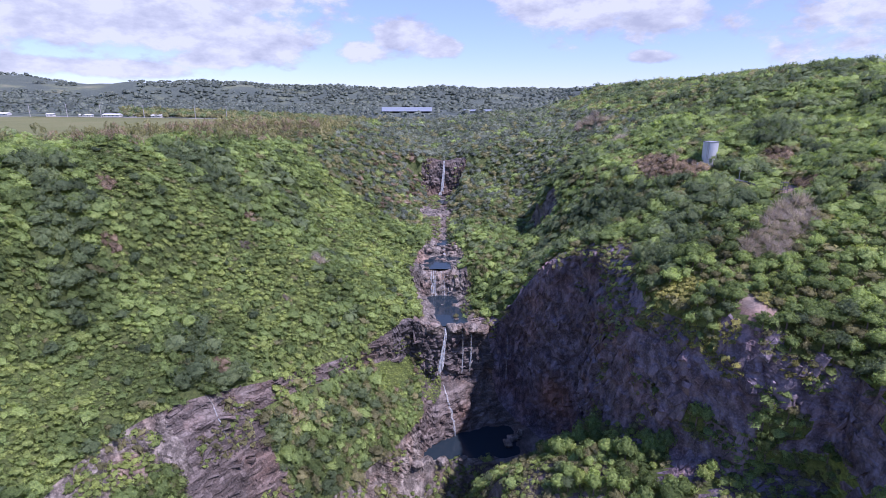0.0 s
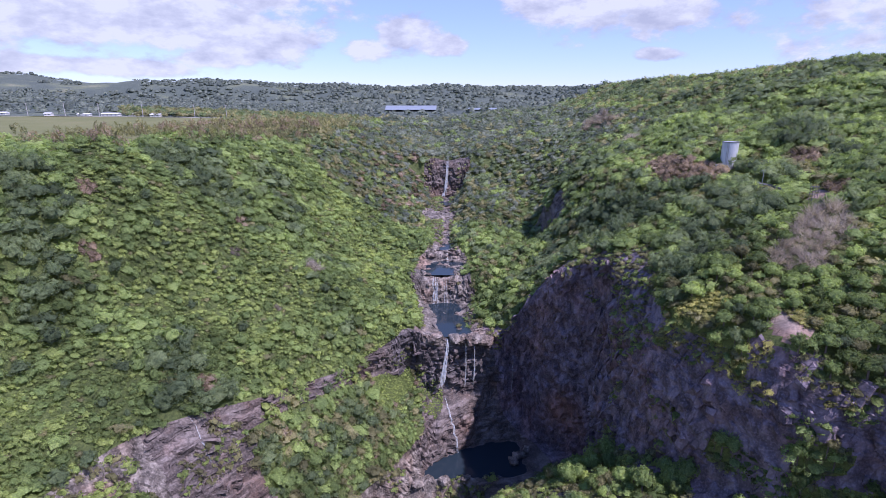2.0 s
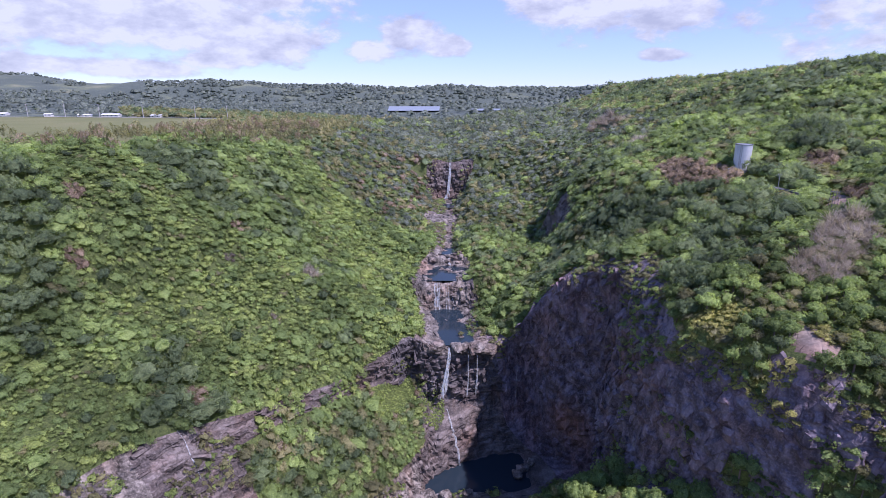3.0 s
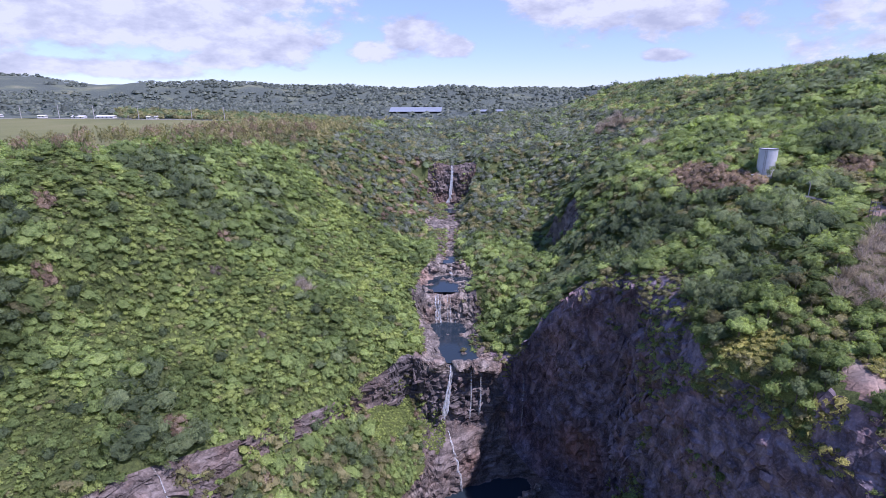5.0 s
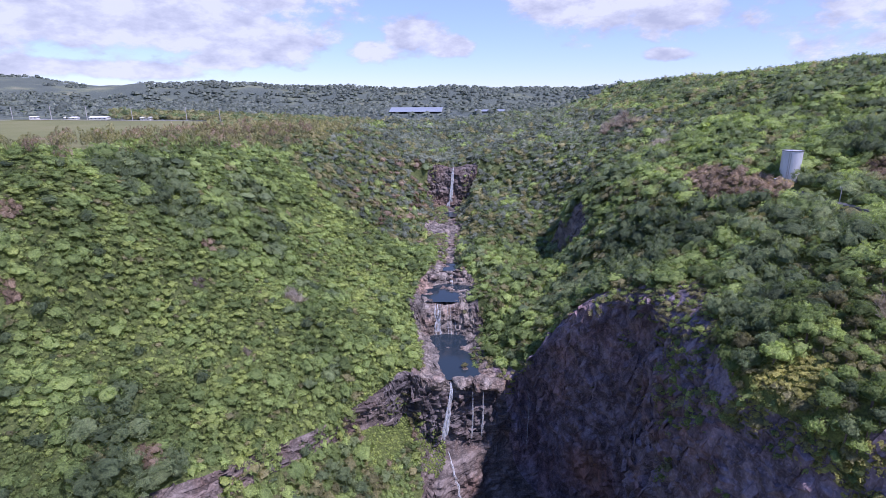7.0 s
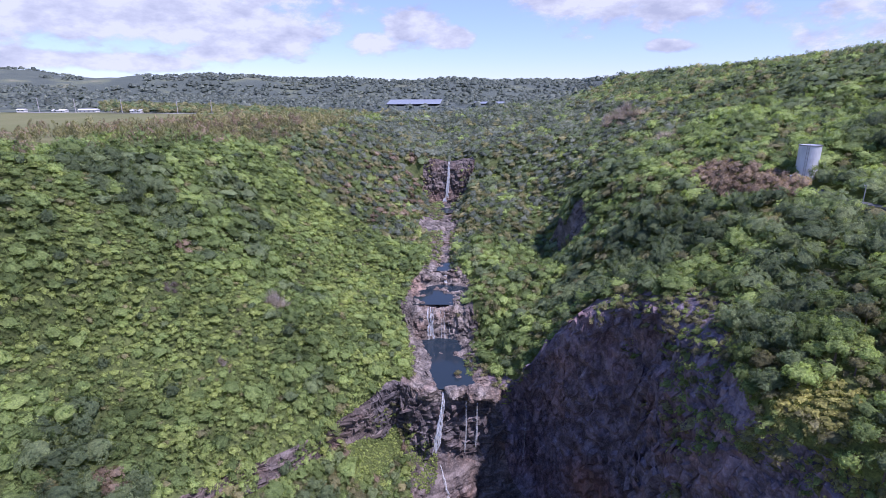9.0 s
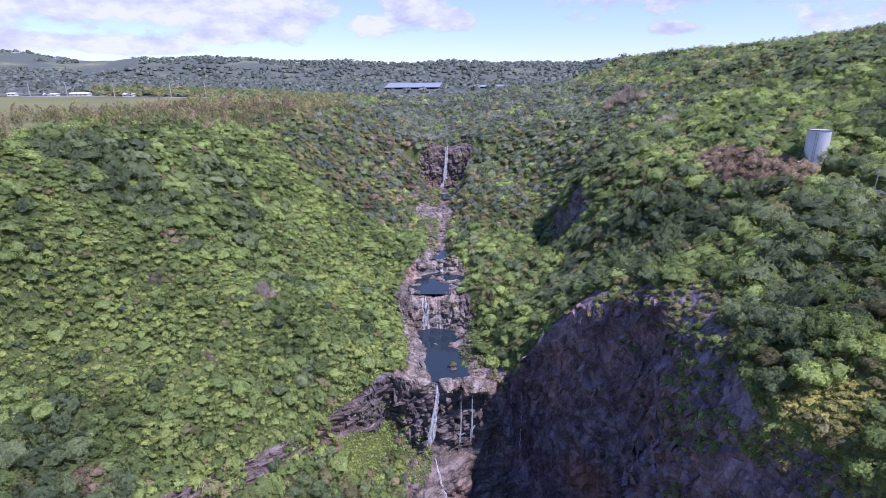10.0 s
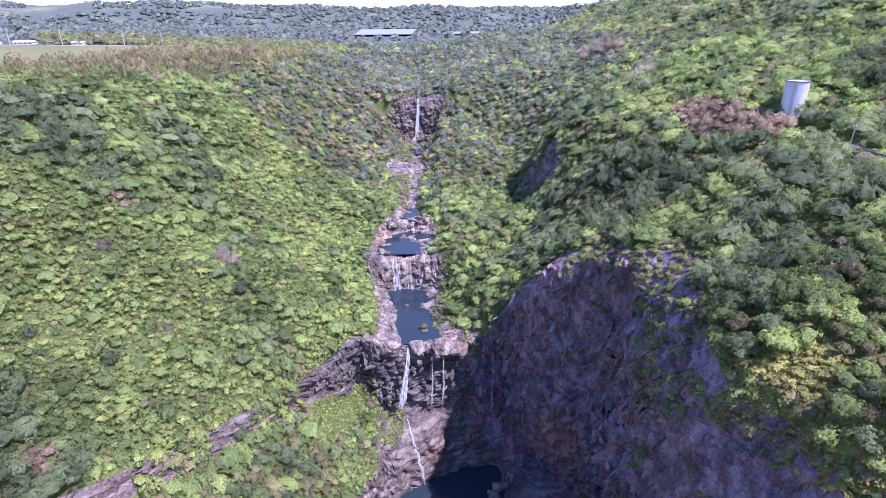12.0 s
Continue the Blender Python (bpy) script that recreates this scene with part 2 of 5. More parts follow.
l.new(c, b.inputs["Base Color"])
CONCRETE, n, l, b = material("concrete", 0.85)
c = ramp(n, l, noise_node(n, l, 0.6, 6), [(0.3, (0.26, 0.25, 0.25)), (0.7, (0.42, 0.41, 0.4))])
l.new(c, b.inputs["Base Color"])
PAINT, n, l, b = material("white_wall_paint", 0.8)
c = ramp(n, l, noise_node(n, l, 0.3, 5), [(0.3, (0.5, 0.49, 0.47)), (0.7, (0.66, 0.65, 0.63))])
l.new(c, b.inputs["Base Color"])

CLOUD_VEIL, n, l, b = material("cloud_veil", 1.0)
geo = n.new("ShaderNodeNewGeometry")
shape = None
# cumulus: direction (x, y, z) from the viewpoint, half width and half height as fractions of the distance
for at, w, h in (((-0.082, 1, 0.118), 0.08, 0.042), ((-0.012, 1, 0.094), 0.055, 0.024), ((-0.14, 1, 0.09), 0.055, 0.024), ((0.26, 1, 0.185), 0.2, 0.082), ((0.38, 1, 0.155), 0.1, 0.05),
                 ((0.37, 1, 0.082), 0.05, 0.013), ((-0.50, 1, 0.14), 0.25, 0.055), ((-0.36, 1, 0.11), 0.16, 0.05), ((-0.7, 1, 0.19), 0.4, 0.10), ((-0.35, 1, 0.2), 0.2, 0.06), ((-0.8, 1, 0.07), 0.35, 0.02),
                 ((-0.42, 1, 0.075), 0.10, 0.018), ((1.3, 1, 0.2), 0.5, 0.1), ((-1, -0.6, 0.25), 0.5, 0.12), ((0.4, -1, 0.2), 0.5, 0.1), ((1, -0.5, 0.25), 0.4, 0.1)):
    at = Vector(at).normalized() * 4700
    sub = n.new("ShaderNodeVectorMath")
    sub.operation = "SUBTRACT"
    l.new(geo.outputs["Position"], sub.inputs[0])
    sub.inputs[1].default_value = (at.x, at.y, at.z + 150)
    sca = n.new("ShaderNodeVectorMath")
    sca.operation = "MULTIPLY"
    l.new(sub.outputs[0], sca.inputs[0])
    sca.inputs[1].default_value = (1 / (w * 4700), 1 / (w * 4700), 1 / (h * 4700))
    ln = n.new("ShaderNodeVectorMath")
    ln.operation = "LENGTH"
    l.new(sca.outputs[0], ln.inputs[0])
    if shape is None:
        shape = ln.outputs["Value"]
    else:
        mn = n.new("ShaderNodeMath")
        mn.operation = "SMOOTH_MIN"
        mn.inputs[2].default_value = 0.3
        l.new(shape, mn.inputs[0])
        l.new(ln.outputs["Value"], mn.inputs[1])
        shape = mn.outputs[0]
puff = noise_node(n, l, 0.0028, 8, (1, 1, 1.9), 0.62)
dens = n.new("ShaderNodeMath")
dens.operation = "MULTIPLY_ADD"
l.new(puff, dens.inputs[0])
dens.inputs[1].default_value = -1.7
l.new(shape, dens.inputs[2])
cover = n.new("ShaderNodeMapRange")
cover.interpolation_type = "SMOOTHSTEP"
for s_, v_ in (("From Min", 0.1), ("From Max", -0.26), ("To Min", 0.0), ("To Max", 1.0)):
    cover.inputs[s_].default_value = v_
l.new(dens.outputs[0], cover.inputs["Value"])
# clouds glow; a blue veil painted between them tones down the sky behind
em, tp, ms = n.new("ShaderNodeEmission"), n.new("ShaderNodeBsdfTransparent"), n.new("ShaderNodeMixShader")
l.new(mix(n, l, cover.outputs[0], (0.42, 0.52, 0.76), ramp(n, l, noise_node(n, l, 0.0035, 5, (1, 1, 2.2)), [(0.3, (0.67, 0.75, 0.85)), (0.47, (0.88, 0.97, 1.02)), (0.58, (1.06, 1.16, 1.17))])), em.inputs["Color"])
em.inputs["Strength"].default_value = 0.425
thick = n.new("ShaderNodeMapRange")
thick.inputs["To Min"].default_value, thick.inputs["To Max"].default_value = 0.6, 0.97
l.new(cover.outputs[0], thick.inputs["Value"])
l.new(thick.outputs[0], ms.inputs[0])
l.new(tp.outputs[0], ms.inputs[1])
l.new(em.outputs[0], ms.inputs[2])
l.new(ms.outputs[0], n["Material Output"].inputs["Surface"])
bm = bmesh.new()
rings = []
for k in range(9):
    e = radians(-3 + 4.5 * k)
    rings.append([bm.verts.new((4700 * math.cos(e) * math.sin(a), 4700 * math.cos(e) * math.cos(a), 150 + 4700 * math.sin(e))) for a in np.linspace(0, 2 * math.pi, 72, endpoint=False)])
for r0, r1 in zip(rings, rings[1:]):
    for k in range(72):
        bm.faces.new((r0[k], r0[(k + 1) % 72], r1[(k + 1) % 72], r1[k]))
tagged(part("backdrop", bm, CLOUD_VEIL, smooth=True), "glowing backdrop of white cumulus clouds and a painted blue veil low over the horizon", "clouds", kind="structure")

# ---------------------------------------------------------------- the lie of the land
# Guide lines that run up the gorge, from downstream to the plateau; each station is x, y, z in metres.
# Left bank from the plateau down to the river, then the right bank up to the hill.
L_RIM = [(-190, -150, 120), (-175, 60, 122), (-168, 120, 124), (-163, 155, 126), (-158, 182, 128), (-156, 205, 130), (-154, 222, 131), (-153, 230, 132), (-153, 234, 132), (-152, 237, 132),
         (-152, 240, 132), (-136, 278, 130), (-134, 285, 130), (-125, 309, 129), (-121, 316, 128), (-110, 392, 126), (-95, 460, 126), (-95, 470, 126), (-95, 600, 127)]
L_SLOPE = [(-150, -150, 70), (-135, 60, 74), (-126, 128, 74), (-118, 160, 77), (-107, 182, 76), (-86, 205, 73), (-76, 222, 74), (-70, 230, 74), (-68, 234, 75), (-67, 236, 75),
           (-66, 239, 75), (-66, 275, 80), (-66, 284, 81), (-61, 309, 82), (-60, 316, 83), (-58, 392, 94), (-50, 460, 108), (-50, 470, 110), (-60, 600, 118)]
L_BAND_TOP = [(-115, -150, 38), (-112, 60, 48), (-102, 124, 54), (-88, 152, 54), (-68, 175, 50), (-42, 209, 43), (-29, 221, 47), (-23, 227, 49), (-21, 230, 50), (-19, 232, 51),
              (-17, 234, 51), (-20, 278, 54), (-25, 284, 62), (-26, 309, 63), (-25, 316, 66), (-26, 392, 76), (-27, 461, 92), (-27, 469, 105), (-36, 600, 112)]
L_BAND_FOOT = [(-100, -150, 10), (-98, 60, 28), (-94, 119, 42), (-79, 148, 38), (-65.5, 171.5, 42), (-40, 208, 36), (-27, 224, 33), (-21, 231, 29), (-18, 236, 30), (-15, 237.5, 33),
               (-14, 233.5, 50), (-17, 278, 51), (-21, 284, 61), (-20, 309, 62), (-20, 316, 65), (-22, 392, 73), (-22, 460, 86), (-22, 469, 104), (-30, 600, 110)]
L_LEDGE = [(-70, -150, -30), (-72, 60, -8), (-76, 112, 8), (-72, 143, 8), (-50, 168, 4), (-28, 192, 7), (-17, 206, 9), (-9, 217, 15), (-9.5, 223, 19), (-11, 234, 24),
           (-11, 233.5, 48.5), (-16, 278, 48.5), (-18, 284, 60), (-16, 309, 62), (-12, 316, 66.5), (-18, 392, 71.5), (-18, 460, 79), (-17, 469, 103), (-24, 600, 109)]
L_BANK = [(-20, -150, -58), (-26, 60, -48), (-30, 112, -40), (-30, 140, -30), (-24, 165, -20), (-15, 197, -14), (-10.5, 207, -6.2), (-6, 213.5, -8.5), (-4, 222, 10), (-5, 233.5, 19),
          (-8, 234, 46.6), (-13, 277, 47), (-14, 284, 58.5), (-13, 309, 61), (-7, 316, 65.6), (-15, 392, 70.2), (-13, 461, 73), (-10, 468, 102), (-18, 600, 108)]
BED = [(0, -150, -62), (-5, 60, -52), (-5, 110, -44), (-5, 143, -34), (-5, 168, -26), (3, 199, -24), (12, 210, -14), (8, 224, -13), (7, 228, 11), (7, 235, 20),
       (6, 236.5, 43.6), (-1, 279, 43.2), (-2, 284, 57.8), (0, 309, 58.3), (0.5, 316, 63), (1, 392, 68.6), (0, 463, 70.5), (1, 468, 100), (-10, 600, 106)]
R_BANK = [(40, -150, -30), (26, 60, -8), (22, 116, 12), (23, 152, 25), (13, 171, 5), (25, 196, -8), (40, 208, -6), (36, 232, -7), (22, 236, 6), (20, 239, 21),
          (17, 236.5, 45.4), (13, 277, 47), (9, 284, 58.6), (13, 309, 61), (8, 316, 65.6), (8, 392, 70.2), (12, 461, 73), (14, 468, 102), (0, 600, 108)]
R_FOOT = [(90, -150, 30), (90, 60, 50), (100, 108, 58), (78, 129, 54), (60, 158, 45), (56, 184, 23), (61, 206, 2), (45, 230, -4), (36, 241, 12), (31, 243, 27),
          (23, 237.5, 45.8), (15, 278, 48), (12, 284, 60), (17, 309, 62.5), (12, 316, 66.5), (11, 392, 72.5), (15, 462, 82), (18, 468, 103), (4, 600, 110)]
R_WALL = [(95, -150, 40), (98, 60, 70), (101, 108, 75), (80, 128, 77), (63, 155, 78), (58.5, 184, 58), (62, 206, 44), (46, 228, 34), (38, 240, 36), (32, 242, 41),
          (25, 238.5, 46.2), (17, 278, 50), (14, 284, 61), (19, 309, 64), (15, 316, 68), (13, 392, 75), (17, 463, 87), (20, 469, 104), (6, 600, 112)]
R_RIM = [(100, -150, 78), (103, 60, 84), (103, 110, 89), (82, 130, 92), (67, 157, 91), (65, 187, 91), (61, 205, 90), (43, 221, 75), (38, 234, 62), (32, 236.5, 53),
         (27, 240, 48), (19, 277, 52), (17, 284, 63), (21, 309, 66), (18, 316, 70), (16, 392, 79), (20, 463, 92), (24, 469, 106), (10, 600, 114)]
R_SLOPE = [(130, -150, 98), (130, 60, 102), (126, 122, 101), (106, 146, 104), (101, 170, 107), (98, 192, 105), (92, 212, 103), (80, 230, 98), (76, 234, 95), (72, 237, 92),
           (66, 240, 86), (46, 275, 67), (50, 284, 71), (54, 309, 73), (56, 316, 74), (58, 392, 80), (38, 462, 96), (42, 470, 104), (45, 600, 118)]
R_BENCH = [(165, -150, 112), (158, 60, 114), (150, 118, 117), (142, 150, 119), (136, 180, 120), (130, 205, 121), (126, 222, 121.5), (124, 234, 122), (123, 237, 122), (122, 240, 122),
           (121, 243, 122), (100, 275, 117), (96, 286, 114), (88, 309, 110), (88, 316, 108), (92, 392, 110), (96, 460, 116), (98, 470, 118), (110, 600, 126)]
R_HILL = [(210, -150, 130), (205, 60, 133), (196, 118, 136), (190, 160, 138), (184, 190, 139), (180, 210, 140), (177, 225, 140), (174, 238, 140), (173, 242, 140), (172, 246, 140),
          (171, 250, 140), (165, 280, 140), (164, 290, 140), (160, 309, 141), (160, 316, 142), (162, 392, 144), (166, 460, 148), (167, 470, 148), (175, 600, 150)]
R_CREST = [(275, -150, 150), (272, 60, 154), (270, 118, 156), (268, 155, 157), (267, 185, 158), (266, 207, 160), (265, 222, 161), (265, 236, 161), (265, 240, 161), (264, 246, 162),
           (264, 250, 162), (264, 280, 164), (263, 288, 164), (262, 309, 166), (262, 316, 167), (260, 392, 173), (258, 460, 172), (258, 470, 172), (252, 600, 169)]


def level(x, z):
    return [(x, p[1], z) for p in L_RIM]


LINES = [level(-3800, 160), level(-1300, 137), level(-420, 133), L_RIM, L_SLOPE, L_BAND_TOP, L_BAND_FOOT, L_LEDGE, L_BANK, BED,
         R_BANK, R_FOOT, R_WALL, R_RIM, R_SLOPE, R_BENCH, R_HILL, R_CREST, level(600, 160), level(3800, 160)]
guide = np.array(LINES, float).transpose(1, 0, 2)          # station, line, xyz
# stations beyond the head of the gorge, out to the far hills
last = guide[-1]
spread = np.linspace(-1, 1, len(LINES))
far = []
for y, pull, low, high in ((1000, 0.12, 135, 0), (2150, 0.35, 138, 16), (3000, 0.8, 226, 70), (4600, 1.0, 170, 40)):
    row = np.empty_like(last)
    row[:, 0] = last[:, 0] * (1 - pull) * (1 + (y - 600) / 1400 * (np.abs(last[:, 0]) < 400)) + pull * 3800 * spread
    row[:, 1] = y
    row[:, 2] = low - high * np.clip(row[:, 0] / 2600, -1.1, 1.0)
    far.append(row)
far[0][10:18, 0], far[0][10:18, 2] = (0, 25, 50, 80, 110, 150, 190, 228), (135, 135, 135, 136, 138, 143, 152, 170)
far[0][:3, 2] = 148
far[1][:3, 2] = (190, 176, 158)
guide = np.concatenate([guide, np.array(far)])
ROW_STEPS = [8, 12, 40, 46, 44, 32, 26, 26, 18, 44, 30, 16, 24, 12, 26, 26, 24, 36, 40, 26, 14, 10]
COL_STEPS = [4, 6, 14, 24, 24, 22, 16, 22, 12, 14, 22, 38, 32, 16, 16, 16, 18, 12, 6]
land = pchip(pchip(guide, ROW_STEPS).transpose(1, 0, 2), COL_STEPS).transpose(1, 0, 2)
row_of = np.concatenate([np.full(s, k) + np.arange(s) / s for k, s in enumerate(ROW_STEPS)] + [np.array([len(ROW_STEPS)])])
col_of = np.concatenate([np.full(s, k) + np.arange(s) / s for k, s in enumerate(COL_STEPS)] + [np.array([len(COL_STEPS)])])
S, U = np.meshgrid(row_of, col_of, indexing="ij")


def ramp01(v, a, b, c, d):
    """0 outside a to d, 1 between b and c."""
    return np.clip(np.minimum((v - a) / np.maximum(b - a, 1e-6), (d - v) / np.maximum(d - c, 1e-6)), 0, 1)


# how much bare rock a place shows: cliff band, lower cliff, river bed, right wall, the faces under the falls
top_edge = np.interp(S, (0, 3.9, 5, 6, 8, 9, 10, 11), (12.75, 12.75, 13.2, 13.42, 13.3, 13.1, 12.9, 12.85)) + 0.35 * fbm(land.reshape(-1, 3) * (0.09, 0.09, 0.05), 3, 78).reshape(S.shape) * ramp01(S, 3.9, 4.6, 9, 10)
bare = np.clip(1.35 + 3 * fbm(land.reshape(-1, 3) * (0.07, 0.07, 0.1), 2, 77).reshape(S.shape) + 6 * np.clip(S - 3.3, 0, 1), 0, 1)
rock = np.maximum.reduce([
    ramp01(U, 4.9, 5.1, 5.9, 6.1) * ramp01(S, 1.5, 2, 9.8, 10.2),
    ramp01(U, 5.5, 5.9, 7.0, 7.2) * ramp01(S, 2.62, 2.8, 3.75, 4.0),
    ramp01(U, 7.0, 7.25, 9, 9.2) * ramp01(S, 0, 0.2, 17.1, 17.2),
    ramp01(U, 6.6, 7.0, 10, 10.2) * ramp01(S, 6.7, 7, 10, 10.1),
    ramp01(U, 5.8, 6.0, 7.1, 7.2) * ramp01(S, 8.2, 8.5, 10.1, 10.3),
    ramp01(U, 9, 9.1, 10.0, 10.4) * ramp01(S, 4, 5, 17.1, 17.2),
    ramp01(U, 10.8, 11.05, top_edge - 0.1, top_edge + 0.1) * ramp01(S, 0, 0.2, 10, 10.4) * bare,
    ramp01(U, 10, 10.1, 11, 11.2) * ramp01(S, 5.6, 6.2, 10.2, 10.6),
    ramp01(U, 9.4, 9.8, 11, 11.2) * ramp01(S, 0, 0.2, 5.6, 6.0) * np.clip(0.6 + 3 * fbm(land.reshape(-1, 3) * (0.1, 0.1, 0.1), 2, 76).reshape(S.shape), 0, 1),
    ramp01(U, 6.6, 7.0, 11.5, 12.0) * ramp01(S, 10.9, 11, 12, 12.2),
    ramp01(U, 6.4, 7.0, 12.0, 12.6) * ramp01(S, 15.8, 16, 17, 17.2)])
# between its steps the upper stream runs in a narrow bed under the bushes
narrow = 1 - np.maximum(ramp01(S, 14.1, 14.2, 14.82, 14.9), ramp01(S, 15.12, 15.25, 15.7, 15.85)) * (1 - ramp01(U, 7.95, 8.2, 9.5, 9.75))
rock = rock * narrow
flat = land.reshape(-1, 3)
du = np.gradient(land, axis=1)
ds = np.gradient(land, axis=0)
nor = np.cross(du, ds)
nor /= np.linalg.norm(nor, axis=2, keepdims=True) + 1e-9
nf, rf = nor.reshape(-1, 3), rock.ravel()
steep = np.clip(1 - np.abs(nf[:, 2]) * 1.25, 0, 1)
skew = flat + np.stack([0.35 * flat[:, 2], 0 * flat[:, 2], 0 * flat[:, 2]], 1)
crag = (1 + 0.15 * (flat[:, 0] > 40)) * (3.4 * fbm(flat * (0.075, 0.075, 0.04), 3, 3) + 3.4 * (0.45 - np.abs(fbm(skew * (0.22, 0.22, 0.05), 3, 11))) + 2.0 * (0.4 - np.abs(fbm(skew * (0.6, 0.6, 0.25), 2, 21))))
# blocks and columns of basalt, each a little proud of or behind its neighbours
axes = np.stack([flat[:, 0] + 0.3 * flat[:, 1] + 0.25 * flat[:, 2], flat[:, 1] - 0.3 * flat[:, 0] + 0.35 * flat[:, 2], flat[:, 2] - 0.12 * flat[:, 0]], 1) + 0.8 * vnoise(flat * 0.2, 91)[:, None]
for wide_, tall_, deep, sd in ((6.5, 11.0, 2.0, 92), (2.6, 5.5, 1.3, 93), (1.3, 2.2, 0.5, 94)):
    cell = np.floor(axes / (wide_, wide_, tall_) + 0.5 * np.stack([0 * flat[:, 0], 0 * flat[:, 0], hash3(np.floor(axes[:, 0] / wide_), np.floor(axes[:, 1] / wide_), 0 * flat[:, 0], sd)], 1))
    crag = crag * 0.72 + deep * hash3(cell[:, 0], cell[:, 1], cell[:, 2], sd + 7)
near = np.clip((900 - flat[:, 1]) / 300, 0, 1)
roll_ = 3.6 * fbm(flat * (0.028, 0.028, 0.02), 3, 5) * np.clip(np.abs(flat[:, 0]) / 40 - 0.4, 0, 1) * np.clip((flat[:, 0] + 195) / 55, 0.08, 1)
crag = crag * (1 - 0.5 * np.maximum(ramp01(U, 4.7, 5, 7.2, 7.4) * ramp01(S, 0, 0.2, 9.6, 10), ramp01(U, 9, 9.4, 14, 15) * ramp01(S, 0, 0.2, 4.2, 5)).ravel())
slab = (ramp01(U, 4.9, 5.1, 7.0, 7.2) * ramp01(S, 1.5, 2, 5, 6)).ravel()
flat = flat + nf * (rf * crag * np.maximum(0.18 + 0.82 * steep, slab))[:, None]
brook = (ramp01(U, 7.2, 7.8, 10.0, 10.4) * ramp01(S, 10.4, 10.7, 15.8, 15.95)).ravel()
flat[:, 2] += brook * 1.5 * fbm(flat * (0.17, 0.17, 0), 3, 37)
flat[:, 2] += (1 - rf) * roll_ * near + (1 - near) * np.clip((flat[:, 1] - 1900) / 600, 0, 1) * 22 * fbm(flat * (0.0016, 0.0016, 0), 4, 8)
flat[:, 2] += (1 - near) * np.clip((-flat[:, 0] - 400) / 400, 0, 1) * 10 * fbm(flat * (0.004, 0.004, 0), 3, 9)
# a steep bluff on the right slope, the gully beside the near spur, and the spur's head
bluff = np.exp(-((flat[:, 1] - 332) / 26) ** 2 - ((flat[:, 0] - 61) / 32) ** 2)
flat[:, 2] += 15 * np.tanh((flat[:, 0] - 61) / 4) * bluff
gully = np.exp(-((flat[:, 0] - 98) / 5) ** 2 - ((flat[:, 1] - 121) / 7) ** 2)
flat[:, 0] += 7 * gully
flat[:, 2] += 2.5 * np.exp(-((flat[:, 0] - 85) / 5) ** 2 - ((flat[:, 1] - 132) / 6) ** 2) * np.clip((flat[:, 2] - 80) / 6, 0, 1)
# the rocky sill that holds the plunge pool
sill = np.exp(-((flat[:, 1] - 204 - 0.06 * flat[:, 0]) / 2.8) ** 2) * np.clip((flat[:, 0] + 18) / 5, 0, 1) * np.clip((46 - flat[:, 0]) / 6, 0, 1)
crest = -5.6 + 1.6 * fbm(flat * (0.22, 0.22, 0), 2, 63) - 2.2 * np.exp(-((flat[:, 0] - 4) / 1.6) ** 2)
flat[:, 2] += np.clip(crest - flat[:, 2], 0, 40) * sill
# the hollow that holds the reservoir
bearing = flat[:, 0] / np.maximum(flat[:, 1], 1)
hollow = (flat[:, 1] > 930) & (flat[:, 1] < 2250) & (bearing > -0.14) & (bearing < 0.11)
flat[:, 2] = np.where(hollow, np.minimum(flat[:, 2], 135.5), flat[:, 2])
land = flat.reshape(land.shape)
R, C = land.shape[:2]
ids = np.arange(R * C).reshape(R, C)
quads = np.stack([ids[:-1, :-1], ids[:-1, 1:], ids[1:, 1:], ids[1:, :-1]], axis=-1).reshape(-1, 4)
qc = flat[quads].mean(axis=1)
qs, qu = S[:-1, :-1].ravel() + 0.02, U[:-1, :-1].ravel() + 0.02
qrock = rock.ravel()[quads].mean(axis=1)
e1, e2 = flat[quads[:, 2]] - flat[quads[:, 0]], flat[quads[:, 3]] - flat[quads[:, 1]]
qn = np.cross(e1, e2)
qarea = np.linalg.norm(qn, axis=1) / 2
qn = qn / (2 * qarea[:, None] + 1e-9)
is_field = (qc[:, 1] > 262) & (qc[:, 1] < 660) & (qc[:, 0] < -138 - 0.28 * (qc[:, 1] - 262)) & (qu < 3)
is_far = (qc[:, 1] > 620) & ~is_field
bluff_face = (fbm(qc * 0.12, 2, 57) > -0.15) & (np.abs(qc[:, 0] - 61) < 8) & (np.abs(qc[:, 1] - 330) < 26) & (np.abs(qn[:, 2]) < 0.66)
spur_face = (np.hypot(qc[:, 0] - 84, qc[:, 1] - 131) < 8) & (qc[:, 2] < 93)
qrock = np.where(bluff_face | spur_face, 1, qrock)
kind_of = np.where(qrock > 0.5, 1, np.where(is_field, 2, np.where(is_far, 3, 0)))
pale = (qrock > 0.5) & (((qu > 7) & (qu < 10.4) & (qs > 9.75) & (qs < 15.8)) | ((qu > 6.9) & (qu < 9.3) & (qs < 6.3)) | ((qu > 4.8) & (qu < 6.1) & (qs < 2.85)))
kind_of = np.where(pale, 4, kind_of)
wet = (kind_of == 1) & (qu > 4.8) & (qu < 10.4) & (qs > 6.7) & (qs < 10.05) & ((qs > 8.75 + 0.5 * fbm(qc * 0.15, 2, 58)) | (qu < 6.2))
earth = (np.hypot(qc[:, 0] - 86, (qc[:, 1] - 134) / 1.2) < 4.4) & (np.abs(qn[:, 2]) > 0.35) & (qc[:, 2] > 84) | (np.hypot(qc[:, 0] - 127, qc[:, 1] - 191) < 4.5)
